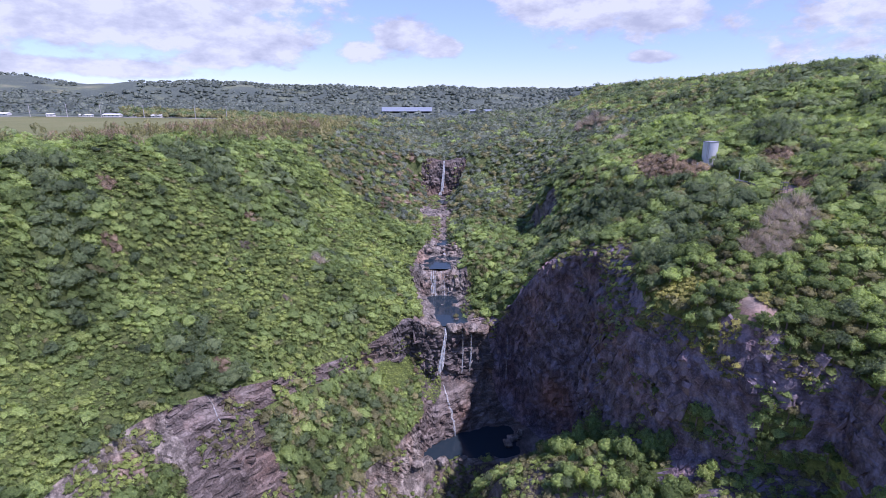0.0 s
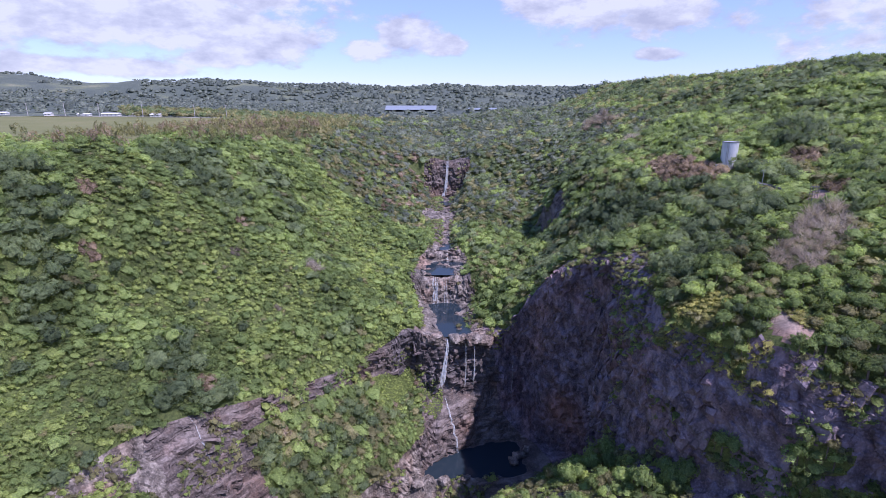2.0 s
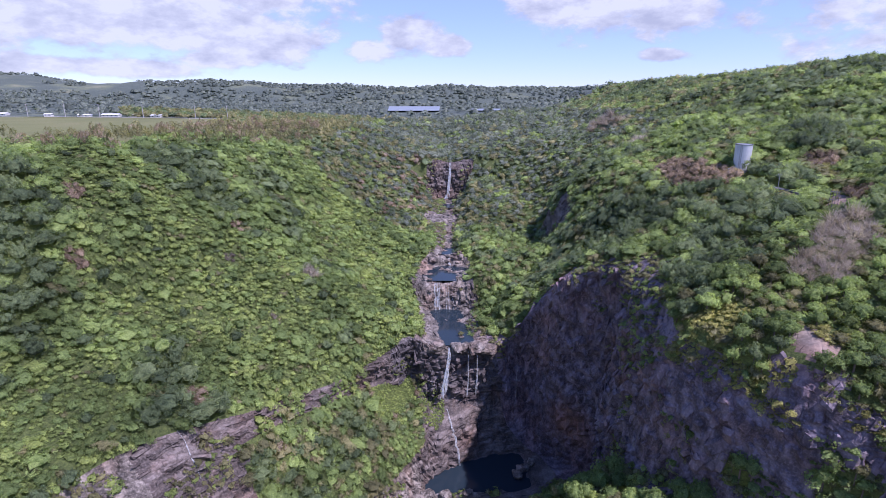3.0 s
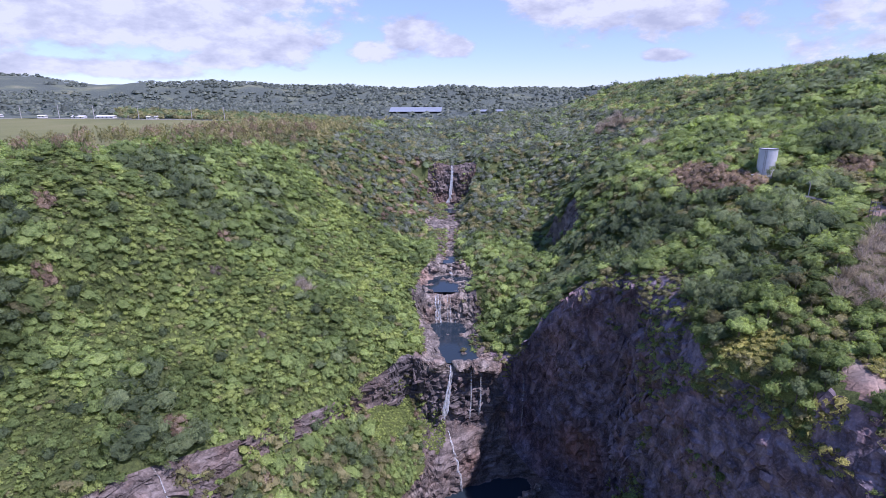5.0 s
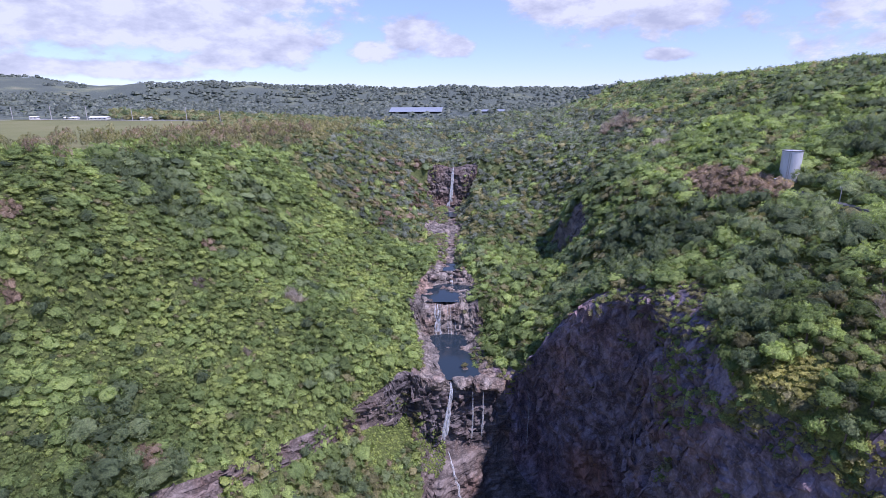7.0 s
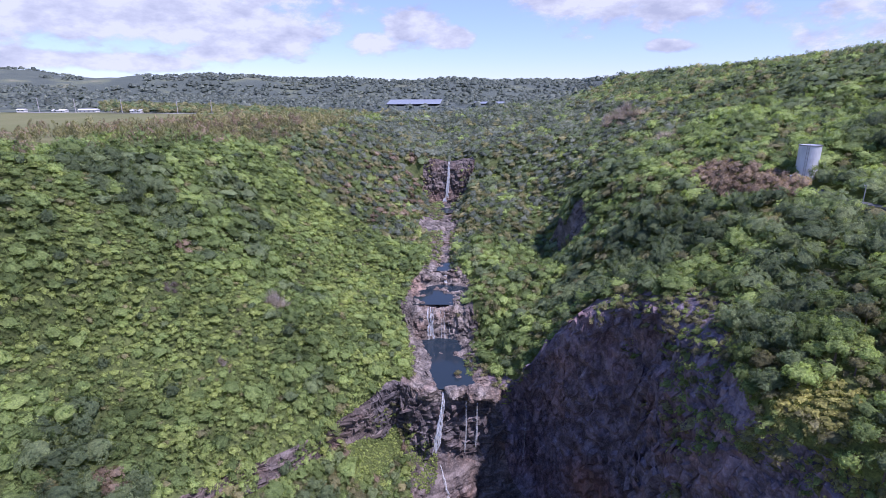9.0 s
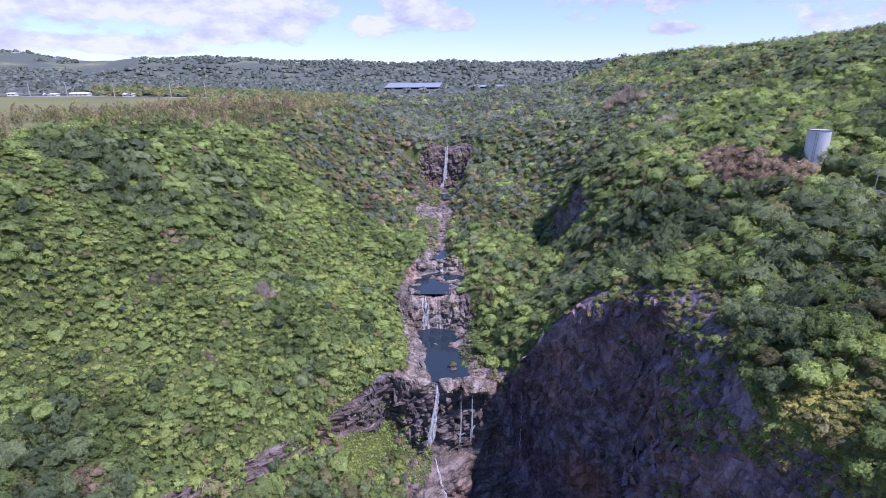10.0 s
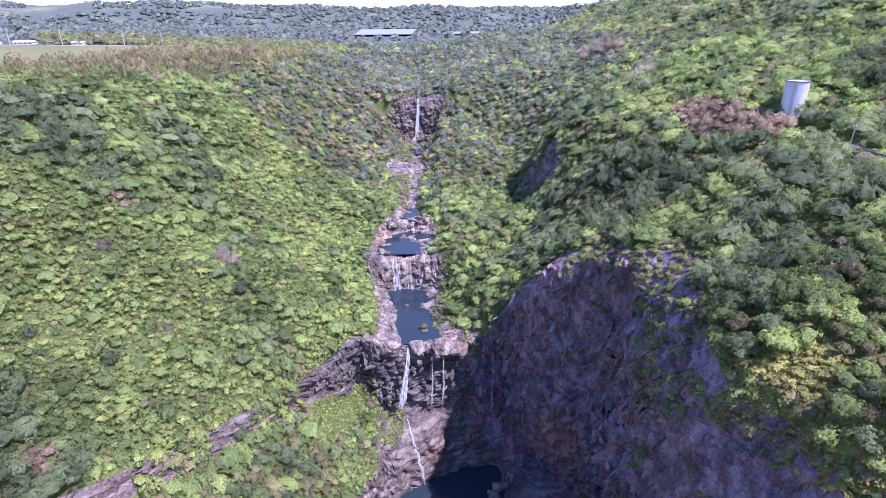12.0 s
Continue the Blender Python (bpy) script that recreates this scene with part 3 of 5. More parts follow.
kind_of = np.where(wet, 5, np.where(earth, 6, kind_of))


def sheet(name, chosen, materials, label, category, index=None, smooth=False):
    used, inv = np.unique(quads[chosen], return_inverse=True)
    me = quad_mesh(name, flat[used], inv.reshape(-1, 4), materials, smooth, index)
    return tagged(new(name, me), label, category, kind="structure")


ground = (kind_of == 0) | (kind_of == 2) | (kind_of == 3)
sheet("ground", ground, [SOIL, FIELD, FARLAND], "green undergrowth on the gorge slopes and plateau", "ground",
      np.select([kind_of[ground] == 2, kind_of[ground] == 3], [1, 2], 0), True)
walls = kind_of == 1
sheet("cliff", walls & (qu > 10.3) & (qs < 10.6), [WALL_ROCK], "dark columnar basalt cliff in the gorge wall", "cliff")
sheet("cliff", walls & (qu <= 10.3) & (qs < 10.6), [ROCK], "dark basalt rock band and ledges below the forest", "cliff")
sheet("cliff", walls & (qs >= 10.6), [ROCK], "dark basalt step behind the upper waterfall", "cliff")
sheet("cliff", kind_of == 5, [WET_ROCK], "dark wet basalt ledge beside the high fall", "cliff")
sheet("ground", (kind_of == 6) & (qc[:, 0] < 110), [EARTH], "bare pinkish earth on the head of the spur", "earth")
sheet("ground", (kind_of == 6) & (qc[:, 0] >= 110), [EARTH], "bare reddish earth in a clearing beside the road", "earth")
sheet("river_bed", kind_of == 4, [PALE_ROCK], "pale weathered basalt slabs along the stream", "rock")


# broken blocks and slabs that stand out of the rock faces
def rock_blocks(name, chosen, count, wide, tall, deep, mat, label, seed, lean=0.0):
    r = np.random.default_rng(seed)
    idx = np.flatnonzero(chosen)
    pick = r.choice(idx, count, p=qarea[idx] / qarea[idx].sum())
    nn = qn[pick] * np.where(np.sum(qn[pick] * (-qc[pick, 0:1] * (1, 0, 0) + (0, -40, 30)), axis=1) < 0, -1, 1)[:, None]
    side = np.cross(np.array([(0, 0, 1.0)]), nn)
    side /= np.linalg.norm(side, axis=1, keepdims=True) + 1e-6
    up = np.cross(nn, side)
    a = lean + r.normal(0, 0.16, (count, 1))
    side, up = side * np.cos(a) + up * np.sin(a), up * np.cos(a) - side * np.sin(a)
    grow = 0.4 + 1.25 * r.random((count, 1)) ** 2.5
    axis = np.stack([side * r.uniform(*wide, (count, 1)) * grow, up * r.uniform(*tall, (count, 1)) * grow, nn * r.uniform(*deep, (count, 1)) * grow], 1)
    corner = np.array([(x, y, z) for z in (-1, 1) for y in (-1, 1) for x in (-1, 1)], float)
    shape = corner[None] * (1 - 0.28 * (corner[None, :, 2:] > 0)) + r.normal(0, 0.14, (count, 8, 3))
    co = (qc[pick] + nn * 0.1)[:, None] + np.einsum("ncj,njk->nck", shape, axis)
    faces = np.array([(4, 5, 7, 6), (0, 2, 3, 1), (0, 1, 5, 4), (2, 6, 7, 3), (0, 4, 6, 2), (1, 3, 7, 5)])
    me = quad_mesh(name, co.reshape(-1, 3), (faces[None] + 8 * np.arange(count)[:, None, None]).reshape(-1, 4), [mat])
    return tagged(new(name, me), label, "rock", kind="stuff")


upright = np.abs(qn[:, 2]) < 0.75
rock_blocks("rock_blocks", walls & upright & (qu > 10.3) & (qs < 10.4) & (qs > 1.6), 1500, (0.5, 1.2), (0.9, 2.8), (0.2, 0.6), WALL_ROCK, "broken columns of dark basalt on the gorge wall", 301, -0.35)
rock_blocks("rock_blocks", walls & upright & (qu <= 7.3) & (qs < 9.9) & (qs > 1.6), 420, (1.2, 3.4), (0.25, 0.7), (0.3, 0.6), ROCK, "layered basalt slabs along the cliff band", 302)
rock_blocks("rock_blocks", (kind_of == 5) & upright, 260, (1.2, 3.0), (0.2, 0.55), (0.25, 0.5), WET_ROCK, "dark wet basalt slabs beside the high fall", 303, 0.2)
rock_blocks("rock_blocks", (kind_of == 4) & (qs > 9.7), 900, (0.5, 1.3), (0.3, 0.9), (0.25, 0.5), PALE_ROCK, "weathered grey blocks along the stream bed", 304)
rock_blocks("rock_blocks", (kind_of == 4) & (qs <= 9.7), 500, (0.7, 2.0), (0.4, 1.0), (0.25, 0.5), PALE_ROCK, "pale weathered slabs of the lower cliff", 305, 0.5)
rock_blocks("rock_blocks", walls & (qs >= 10.6), 500, (0.5, 1.3), (0.5, 1.6), (0.25, 0.6), ROCK, "dark basalt blocks beside the upper falls", 306)


# ---------------------------------------------------------------- water
def pool(name, x0, y0, x1, y1, z, label, category="pool"):
    bm = bmesh.new()
    bmesh.ops.create_grid(bm, x_segments=8, y_segments=8, size=0.5)
    for v in bm.verts:
        v.co = Vector(((x0 + x1) / 2 + v.co.x * (x1 - x0), (y0 + y1) / 2 + v.co.y * (y1 - y0), z))
    return tagged(part(name, bm, WATER), label, category, kind="structure")


pool("water", -16, 204.8, 60, 234, -7.4, "dark still plunge pool under the high fall")
pool("water", -16, 237.5, 16, 281, 44.9, "blue-green rock pool above the high fall")
pool("water", -14, 285.5, 14, 312, 59.0, "dark pool above the middle cascade")
pool("water", -9, 317, 9, 350, 64.4, "narrow dark river pool between boulders")
pool("water", -14, 424, 12, 464, 70.9, "small pool under the upper waterfall")
LAKE, n, l, b = material("lake_water", 0.5)
b.inputs["Base Color"].default_value = (0.2, 0.225, 0.26, 1)
bump(n, l, b, noise_node(n, l, 0.2, 3), 0.2, 0.2)
for (y0, y1), (v0, v1), words in (((950, 2150), (-0.113, -0.02), "pale grey-blue reservoir on the plateau"), ((960, 1250), (0.038, 0.09), "far arm of the pale reservoir on the plateau")):
    bm = bmesh.new()
    rows_ = [[bm.verts.new((y * v, y, 137.0)) for v in np.linspace(v0, v1, 7)] for y in np.linspace(y0, y1, 7)]
    for ra, rb in zip(rows_, rows_[1:]):
        for k in range(6):
            bm.faces.new((ra[k], ra[k + 1], rb[k + 1], rb[k]))
    tagged(part("water", bm, LAKE), words, "lake", kind="structure")


# ---------------------------------------------------------------- places on the land
def on_land(s, u, off=0.3):
    """A point on the land by station and guide line, off metres clear of it."""
    i, j = np.interp(s, row_of, np.arange(R)), np.interp(u, col_of, np.arange(C))
    i0, j0 = min(int(i), R - 2), min(int(j), C - 2)
    a, b_ = i - i0, j - j0
    q = (1 - a) * ((1 - b_) * land[i0, j0] + b_ * land[i0, j0 + 1]) + a * ((1 - b_) * land[i0 + 1, j0] + b_ * land[i0 + 1, j0 + 1])
    v = np.cross(land[i0, j0 + 1] - land[i0, j0], land[i0 + 1, j0] - land[i0, j0])
    v = v / (np.linalg.norm(v) + 1e-9)
    return Vector(q + v * off)


def ground_z(x, y):
    d = (flat[:, 0] - x) ** 2 + (flat[:, 1] - y) ** 2
    return float(flat[np.argmin(d), 2])


# ---------------------------------------------------------------- waterfalls
def strand(name, points, w0, w1, parent, seed, label=""):
    """Falling water as a loose bundle of thin ragged ropes along the points."""
    r = random.Random(seed)
    bm = bmesh.new()
    path = []
    for a, b_ in zip(points, points[1:]):
        a, b_ = Vector(a), Vector(b_)
        k = max(2, int((b_ - a).length / 1.0))
        path += [a.lerp(b_, i / k) for i in range(k)]
    path.append(Vector(points[-1]))
    for rope in range(max(5, int(9 * (w0 + w1)))):
        side = r.uniform(-0.5, 0.5)
        i0, i1 = (0 if rope < 3 else r.randint(0, len(path) // 2)), len(path) - r.randint(0, len(path) // 4)
        if i1 - i0 < 3:
            continue
        prev, wave = None, r.uniform(0, 6)
        for i in range(i0, i1):
            t = i / (len(path) - 1)
            wide = w0 + (w1 - w0) * t
            rr = wide * r.uniform(0.04, 0.11) * (0.4 if i in (i0, i1 - 1) else 1)
            q = path[i] + Vector((side * wide + 0.08 * wide * math.sin(wave + i * 0.9), r.uniform(-0.1, 0.1) * wide, r.uniform(-0.3, 0.3)))
            ring = [bm.verts.new(q + Vector((rr * math.cos(a), 0.5 * rr * math.sin(a), 0))) for a in np.linspace(0, 2 * math.pi, 5, endpoint=False)]
            if prev:
                for k in range(5):
                    bm.faces.new((prev[k], prev[(k + 1) % 5], ring[(k + 1) % 5], ring[k]))
            prev = ring
    return part(name, bm, FOAM, parent, label, smooth=True)


def waterfall(at, label):
    return tagged(empty("waterfall", at), label, "waterfall")


def under(parent, points):
    o = Vector(parent.location)
    return [Vector(q) - o for q in points]


high = waterfall((2, 233, -7), "high white waterfall dropping in two stages to the pool")
strand("free_fall", under(high, [(1.2, 235, 45.2), (1.3, 231.6, 43.5), (0.6, 230.6, 38), (-0.6, 230.2, 30), (-1.6, 230, 22)]), 0.8, 2.7, high, 1)
strand("cascade", under(high, [on_land(8.7 - 1.75 * k, 8.42 + 0.55 * k, 0.6) for k in np.linspace(0, 1, 28)]), 0.6, 0.9, high, 2)
strand("side_strand", under(high, [(9.5, 234, 45.4), (9.6, 231.8, 43), (9.7, 231.2, 32), (9.2, 231, 22)]), 0.25, 0.7, high, 3)
strand("side_strand", under(high, [(13.4, 234, 45.4), (13.5, 231.8, 43), (13.6, 231.2, 32), (13.2, 231, 24)]), 0.25, 0.8, high, 4)
strand("side_strand", under(high, [(31, 234.5, 42), (31.2, 231.5, 40), (31, 231, 26), (30.6, 231, 14)]), 0.15, 0.35, high, 5)
mid = waterfall((0, 281, 46), "low waterfall spreading in white strands over dark rock")
for k, (u0, u1, w) in enumerate(((8.66, 8.6, 0.7), (8.74, 8.7, 0.6), (8.72, 8.8, 0.5), (8.82, 8.78, 0.5), (9.12, 9.06, 0.3), (9.2, 9.16, 0.3), (9.36, 9.3, 0.22))):
    strand("strand", under(mid, [on_land(12.05 - 1.05 * t, u0 + (u1 - u0) * t, 0.35) for t in np.linspace(0, 1, 16)]), w * 0.8, w * 1.5, mid, 10 + k)
small = waterfall((0, 312, 60), "short white chute between stream boulders")
strand("chute", under(small, [on_land(14.05 - 1.0 * t, 9.0 + 0.1 * t, 0.5) for t in np.linspace(0, 1, 12)]), 1.0, 1.8, small, 21)
top = waterfall((0, 464, 71), "tall thin white waterfall in front of shaded rock")
strand("free_fall", under(top, [(1.0, 469, 101.6), (1.0, 464.5, 100.4), (0.6, 463, 92), (-0.4, 462.6, 80), (-0.9, 462.4, 72)]), 1.2, 2.4, top, 31)
strand("spray", under(top, [(-2.2, 462.2, 74.5), (-2.6, 461.6, 71.6)]), 1.2, 3.6, top, 32)
side = waterfall((-82, 152, 50), "thin trickle of water down a brown rock face")
strand("trickle", under(side, [on_land(3.35, 5 + t, 0.5) for t in np.linspace(0, 1, 16)]), 0.25, 0.7, side, 41)


# ---------------------------------------------------------------- boulders
def boulder(at, size, seed, mat, label, squash=0.7, group=""):
    bm = bmesh.new()
    bmesh.ops.create_icosphere(bm, subdivisions=3, radius=1)
    co = np.array([v.co for v in bm.verts])
    d = 1 + 0.34 * fbm(co * 1.2 + seed * 7.1, 3, seed) + 0.16 * np.abs(fbm(co * 3 + seed, 2, seed + 5))
    for v, q, k in zip(bm.verts, co, d):
        e = np.sign(q) * np.abs(q) ** 0.75
        v.co = Vector(e * k) * 0.9
        v.co = Vector((v.co.x * size[0], v.co.y * size[1], v.co.z * size[2]))
    ob = part("boulder", bm, mat)
    ob.location = at
    ob.rotation_euler[2] = seed * 1.3
    return tagged(ob, label, "boulder", group)


for k, (x, y, z, a, b_, c) in enumerate(((-4.5, 235, 45, 4.5, 3.2, 2.6), (4.6, 234.8, 45.2, 3.2, 2.6, 2.0), (8, 236, 45, 2.6, 2.4, 1.8), (13.5, 235, 45.2, 5.2, 3.6, 2.2), (18.5, 235.5, 44.2, 4.0, 3.0, 2.3))):
    boulder((x, y, z), (a, b_, c), k + 3, PALE_ROCK, "large pale worn boulder at the lip of the high fall", group="boulders at the lip")
r = random.Random(5)
for k in range(110):
    s = r.choice((10.6, 10.9, 12.2, 12.5, 13.2, 13.5, 13.8, 14.0, 14.1, 14.4, 14.5, 14.6, 14.7, 14.8, 14.9, 15.0, 15.1, 15.2))
    u = r.choice((r.uniform(7.6, 8.5), r.uniform(9.4, 9.9), r.uniform(8.5, 9.5) if s > 13 else 8.2))
    q = on_land(s, u, 0.1)
    w = r.uniform(0.5, 1.4) + 1.1 * r.random() ** 3
    boulder(q, (w, w * r.uniform(0.7, 1.1), w * 0.7), k + 20, PALE_ROCK, "weathered grey boulder in the stream bed", group="stream boulders")
for k, (x, y) in enumerate(((-7, 204.5), (0, 203), (9, 204), (34, 221), (31, 216), (38, 224), (-11, 202))):
    boulder((x, y, -6.6 + 0.3 * (k % 3)), (3.0 - 0.6 * (k % 3), 2.2, 1.4 + 0.4 * (k % 2)), k + 60, PALE_ROCK, "big grey boulder on the rim of the plunge pool", group="boulders round the pool")


# ---------------------------------------------------------------- water tank beside the access road
def tank_ring(bm, r0, r1, z0, z1, seg=64):
    v = [[bm.verts.new((rr * math.cos(a), rr * math.sin(a), zz)) for a in np.linspace(0, 2 * math.pi, seg, endpoint=False)] for rr, zz in ((r0, z0), (r1, z0), (r1, z1), (r0, z1))]
    for a, b_ in ((0, 1), (1, 2), (2, 3), (3, 0)):
        for k in range(seg):
            bm.faces.new((v[a][k], v[b_][k], v[b_][(k + 1) % seg], v[a][(k + 1) % seg]))


tz = 121.0
tank = tagged(empty("water_tank", (120.6, 240, tz)), "tall galvanised steel water tank standing among trees", "water tank")
bm = bmesh.new()
seg = 96
levels = np.linspace(0, 12.6, 9)
prev = None
for i, zz in enumerate(levels):
    rr = 3.15
    ring = [bm.verts.new((rr * math.cos(a), rr * math.sin(a), zz)) for a in np.linspace(0, 2 * math.pi, seg, endpoint=False)]
    if prev:
        for k in range(seg):
            bm.faces.new((prev[k], prev[(k + 1) % seg], ring[(k + 1) % seg], ring[k]))
    prev = ring
bm.faces.new(prev)
part("shell", bm, TANK, tank)
for zz in (2.1, 4.2, 6.3, 8.4, 10.5):
    bm = bmesh.new()
    tank_ring(bm, 3.12, 3.2, zz, zz + 0.08)
    part("hoop", bm, TANK, tank)
bm = bmesh.new()
tank_ring(bm, 2.9, 3.34, 12.45, 12.7)
part("rim", bm, DARK_STEEL, tank, "dark steel rim")
bm = bmesh.new()
tank_ring(bm, 0.1, 3.9, -1.6, 0.05)
part("footing", bm, CONCRETE, tank, "grey concrete footing")
bm = bmesh.new()
for dx in (-0.22, 0.22):
    rod(bm, (-2.2 + dx, -2.5 + dx * -0.9, 0.2), (-2.2 + dx, -2.5 + dx * -0.9, 13.2), 0.035)
for k in range(30):
    rod(bm, (-2.42, -2.3, 0.5 + k * 0.42), (-1.98, -2.7, 0.5 + k * 0.42), 0.02, seg=5)
part("ladder", bm, DARK_STEEL, tank, "thin steel ladder")
for sx, zz in ((1, 1.0), (-1, 3.2)):
    bm = bmesh.new()
    rod(bm, (sx * 2.6, -2.0, zz), (sx * 6.6, -2.6, zz), 0.11)
    rod(bm, (sx * 6.2, -2.6, zz), (sx * 6.2, -2.6, zz - 4), 0.09)
    part("outlet_pipe", bm, TANK, tank, "pale steel pipe")

# access road and its poles
ASPHALT, n, l, b = material("asphalt", 0.85)
l.new(ramp(n, l, noise_node(n, l, 1.5, 5), [(0.3, (0.09, 0.09, 0.095)), (0.7, (0.17, 0.17, 0.175))]), b.inputs["Base Color"])
bm = bmesh.new()
prev = None
for k in range(13):
    t = k / 12
    x, y = 121 - 3.2 * math.sin(math.pi * min(1, t * 1.15)) + 3 * max(0, t - 0.6), 237 - 36 * t
    zz = 119.9 - 0.8 * t
    ring = [bm.verts.new((x + o, y + o * 0.1, zz + h)) for o, h in ((-1.5, -4), (-1.5, 0.9), (1.5, 0.9), (1.5, -4))]
    if prev:
        for a in range(3):
            bm.faces.new((prev[a], prev[a + 1], ring[a + 1], ring[a]))
    prev = ring
tagged(part("road", bm, ASPHALT), "narrow grey asphalt road leading to the tank", "road", kind="structure")


def utility_pole(at, height, turn=0.0, arm=1.8, thick=0.16, label="wooden utility pole with a crossarm beside the road", group=""):
    pole = tagged(empty("utility_pole", at), label, "utility pole", group)
    pole.rotation_euler[2] = turn
    bm = bmesh.new()
    rod(bm, (0, 0, -1), (0, 0, height), thick, thick * 0.7, 10)
    part("post", bm, CONCRETE, pole)
    bm = bmesh.new()
    box(bm, -arm / 2, -0.07, height - 0.5, arm / 2, 0.07, height - 0.35)
    part("crossarm", bm, CONCRETE, pole)
    for sx in (-0.42, 0, 0.42):
        bm = bmesh.new()
        rod(bm, (sx * arm, 0, height - 0.36), (sx * arm, 0, height - 0.12), 0.05, 0.07, 8)
        part("insulator", bm, PAINT, pole)
    return pole


utility_pole((120.6, 213.5, 119.6), 5.6, 0.3)
# steel frame in the clearing
fx, fy = 123, 188
fz = ground_z(fx, fy)
gate = tagged(empty("steel_frame", (fx, fy, fz)), "small rusty steel frame standing in a clearing", "steel frame")
for sx in (-0.9, 0.9):
    for sy in (-0.7, 0.7):
        bm = bmesh.new()
        rod(bm, (sx, sy, -0.5), (sx, sy, 5.4), 0.08)
        part("post", bm, DARK_STEEL, gate)
for zz in (2.4, 4.9):
    bm = bmesh.new()
    for a, b_ in (((-0.9, -0.7), (0.9, -0.7)), ((0.9, -0.7), (0.9, 0.7)), ((0.9, 0.7), (-0.9, 0.7)), ((-0.9, 0.7), (-0.9, -0.7))):
        rod(bm, (*a, zz), (*b_, zz), 0.07)
    rod(bm, (-0.9, -0.7, zz - 2.2), (0.9, -0.7, zz), 0.05)
    part("brace", bm, DARK_STEEL, gate)

# ---------------------------------------------------------------- far edge of the field
ROOF, n, l, b = material("sheet_metal_roof", 0.5)
c = ramp(n, l, noise_node(n, l, 0.2, 4), [(0.3, (0.5, 0.5, 0.5)), (0.7, (0.72, 0.72, 0.72))])
l.new(c, b.inputs["Base Color"])
GLASS, n, l, b = material("window_glass", 0.1)
b.inputs["Base Color"].default_value = (0.03, 0.035, 0.04, 1)


def shed(x, y, length, depth, height, turn, label):
    zz = ground_z(x, y)
    house = tagged(empty("farm_building", (x, y, zz)), label, "building", "buildings beyond the field")
    house.rotation_euler[2] = turn
    bm = bmesh.new()
    box(bm, -length / 2, -depth / 2, -1, length / 2, depth / 2, height)
    part("wall", bm, PAINT, house)
    bm = bmesh.new()
    v = [[bm.verts.new((sx * (length / 2 + 0.5), yy, z0)) for yy, z0 in ((-depth / 2 - 0.6, height + 0.03), (0, height + depth * 0.2), (depth / 2 + 0.6, height + 0.03))] for sx in (-1, 1)]
    bm.faces.new((v[0][0], v[1][0], v[1][1], v[0][1]))
    bm.faces.new((v[0][1], v[1][1], v[1][2], v[0][2]))
    bm.faces.new((v[0][0], v[0][1], v[0][2]))
    bm.faces.new((v[1][2], v[1][1], v[1][0]))
    bm.faces.new((v[0][2], v[1][2], v[1][0], v[0][0]))
    part("roof", bm, ROOF, house, "pale metal roof")
    k = max(2, int(length / 5))
    for i in range(k):
        cx = -length / 2 + (i + 0.5) * length / k
        bm = bmesh.new()
        box(bm, cx - 0.8, -depth / 2 - 0.05, 0.7, cx + 0.8, -depth / 2 + 0.1, 1.6)
        part("window", bm, GLASS, house)


for x, y, ln, dp, ht, a in ((-438, 664, 14, 7, 2.8, 0.05), (-408, 668, 20, 8, 3.0, 0.02), (-384, 672, 9, 6, 2.8, 0.1), (-352, 666, 12, 7, 3.2, -0.05), (-480, 662, 8, 6, 2.8, 0.1), (-560, 690, 14, 8, 3, 0), (-338, 676, 8, 6, 3, 0)):
    shed(x, y, ln, dp, ht * 0.72, a, "low white building with a pale roof beyond the field")
for x in (-545, -500, -455, -414, -362, -300, -262):
    utility_pole((x, 655, ground_z(x, 655)), 15.0, 0.1, 3.0, 0.38, "tall concrete power pole at the edge of the field", "poles along the field")
bm = bmesh.new()
prev = None
for x in np.linspace(-900, -250, 30):
    zz = ground_z(x, 652) + 0.25
    ring = [bm.verts.new((x, 648, zz)), bm.verts.new((x, 656, zz))]
    if prev:
        bm.faces.new((prev[0], ring[0], ring[1], prev[1]))
    prev = ring
tagged(part("road", bm, CONCRETE), "pale road along the far edge of the field", "road", kind="structure")


# ---------------------------------------------------------------- vegetation
rng = np.random.default_rng(7)


def unit(v):
    return v / (np.linalg.norm(v, axis=-1, keepdims=True) + 1e-9)


def bough_heap(r, lobes):
    """Centres and radii of the rounded boughs that make up a crown of radius 1."""
    az = np.arange(lobes) * 2.39996 + r.uniform(0, 6)
    first = np.arange(lobes) == 0
    far_ = np.where(first, 0.08, r.uniform(0.3, 0.72, lobes))
    mid_ = np.stack([far_ * np.cos(az), far_ * np.sin(az), np.where(first, 0.46, 0.62 - 0.75 * far_ + r.uniform(-0.1, 0.14, lobes))], 1)
    return mid_, np.where(first, 0.36, r.uniform(0.8, 1.3, lobes) * 0.95 / math.sqrt(lobes))


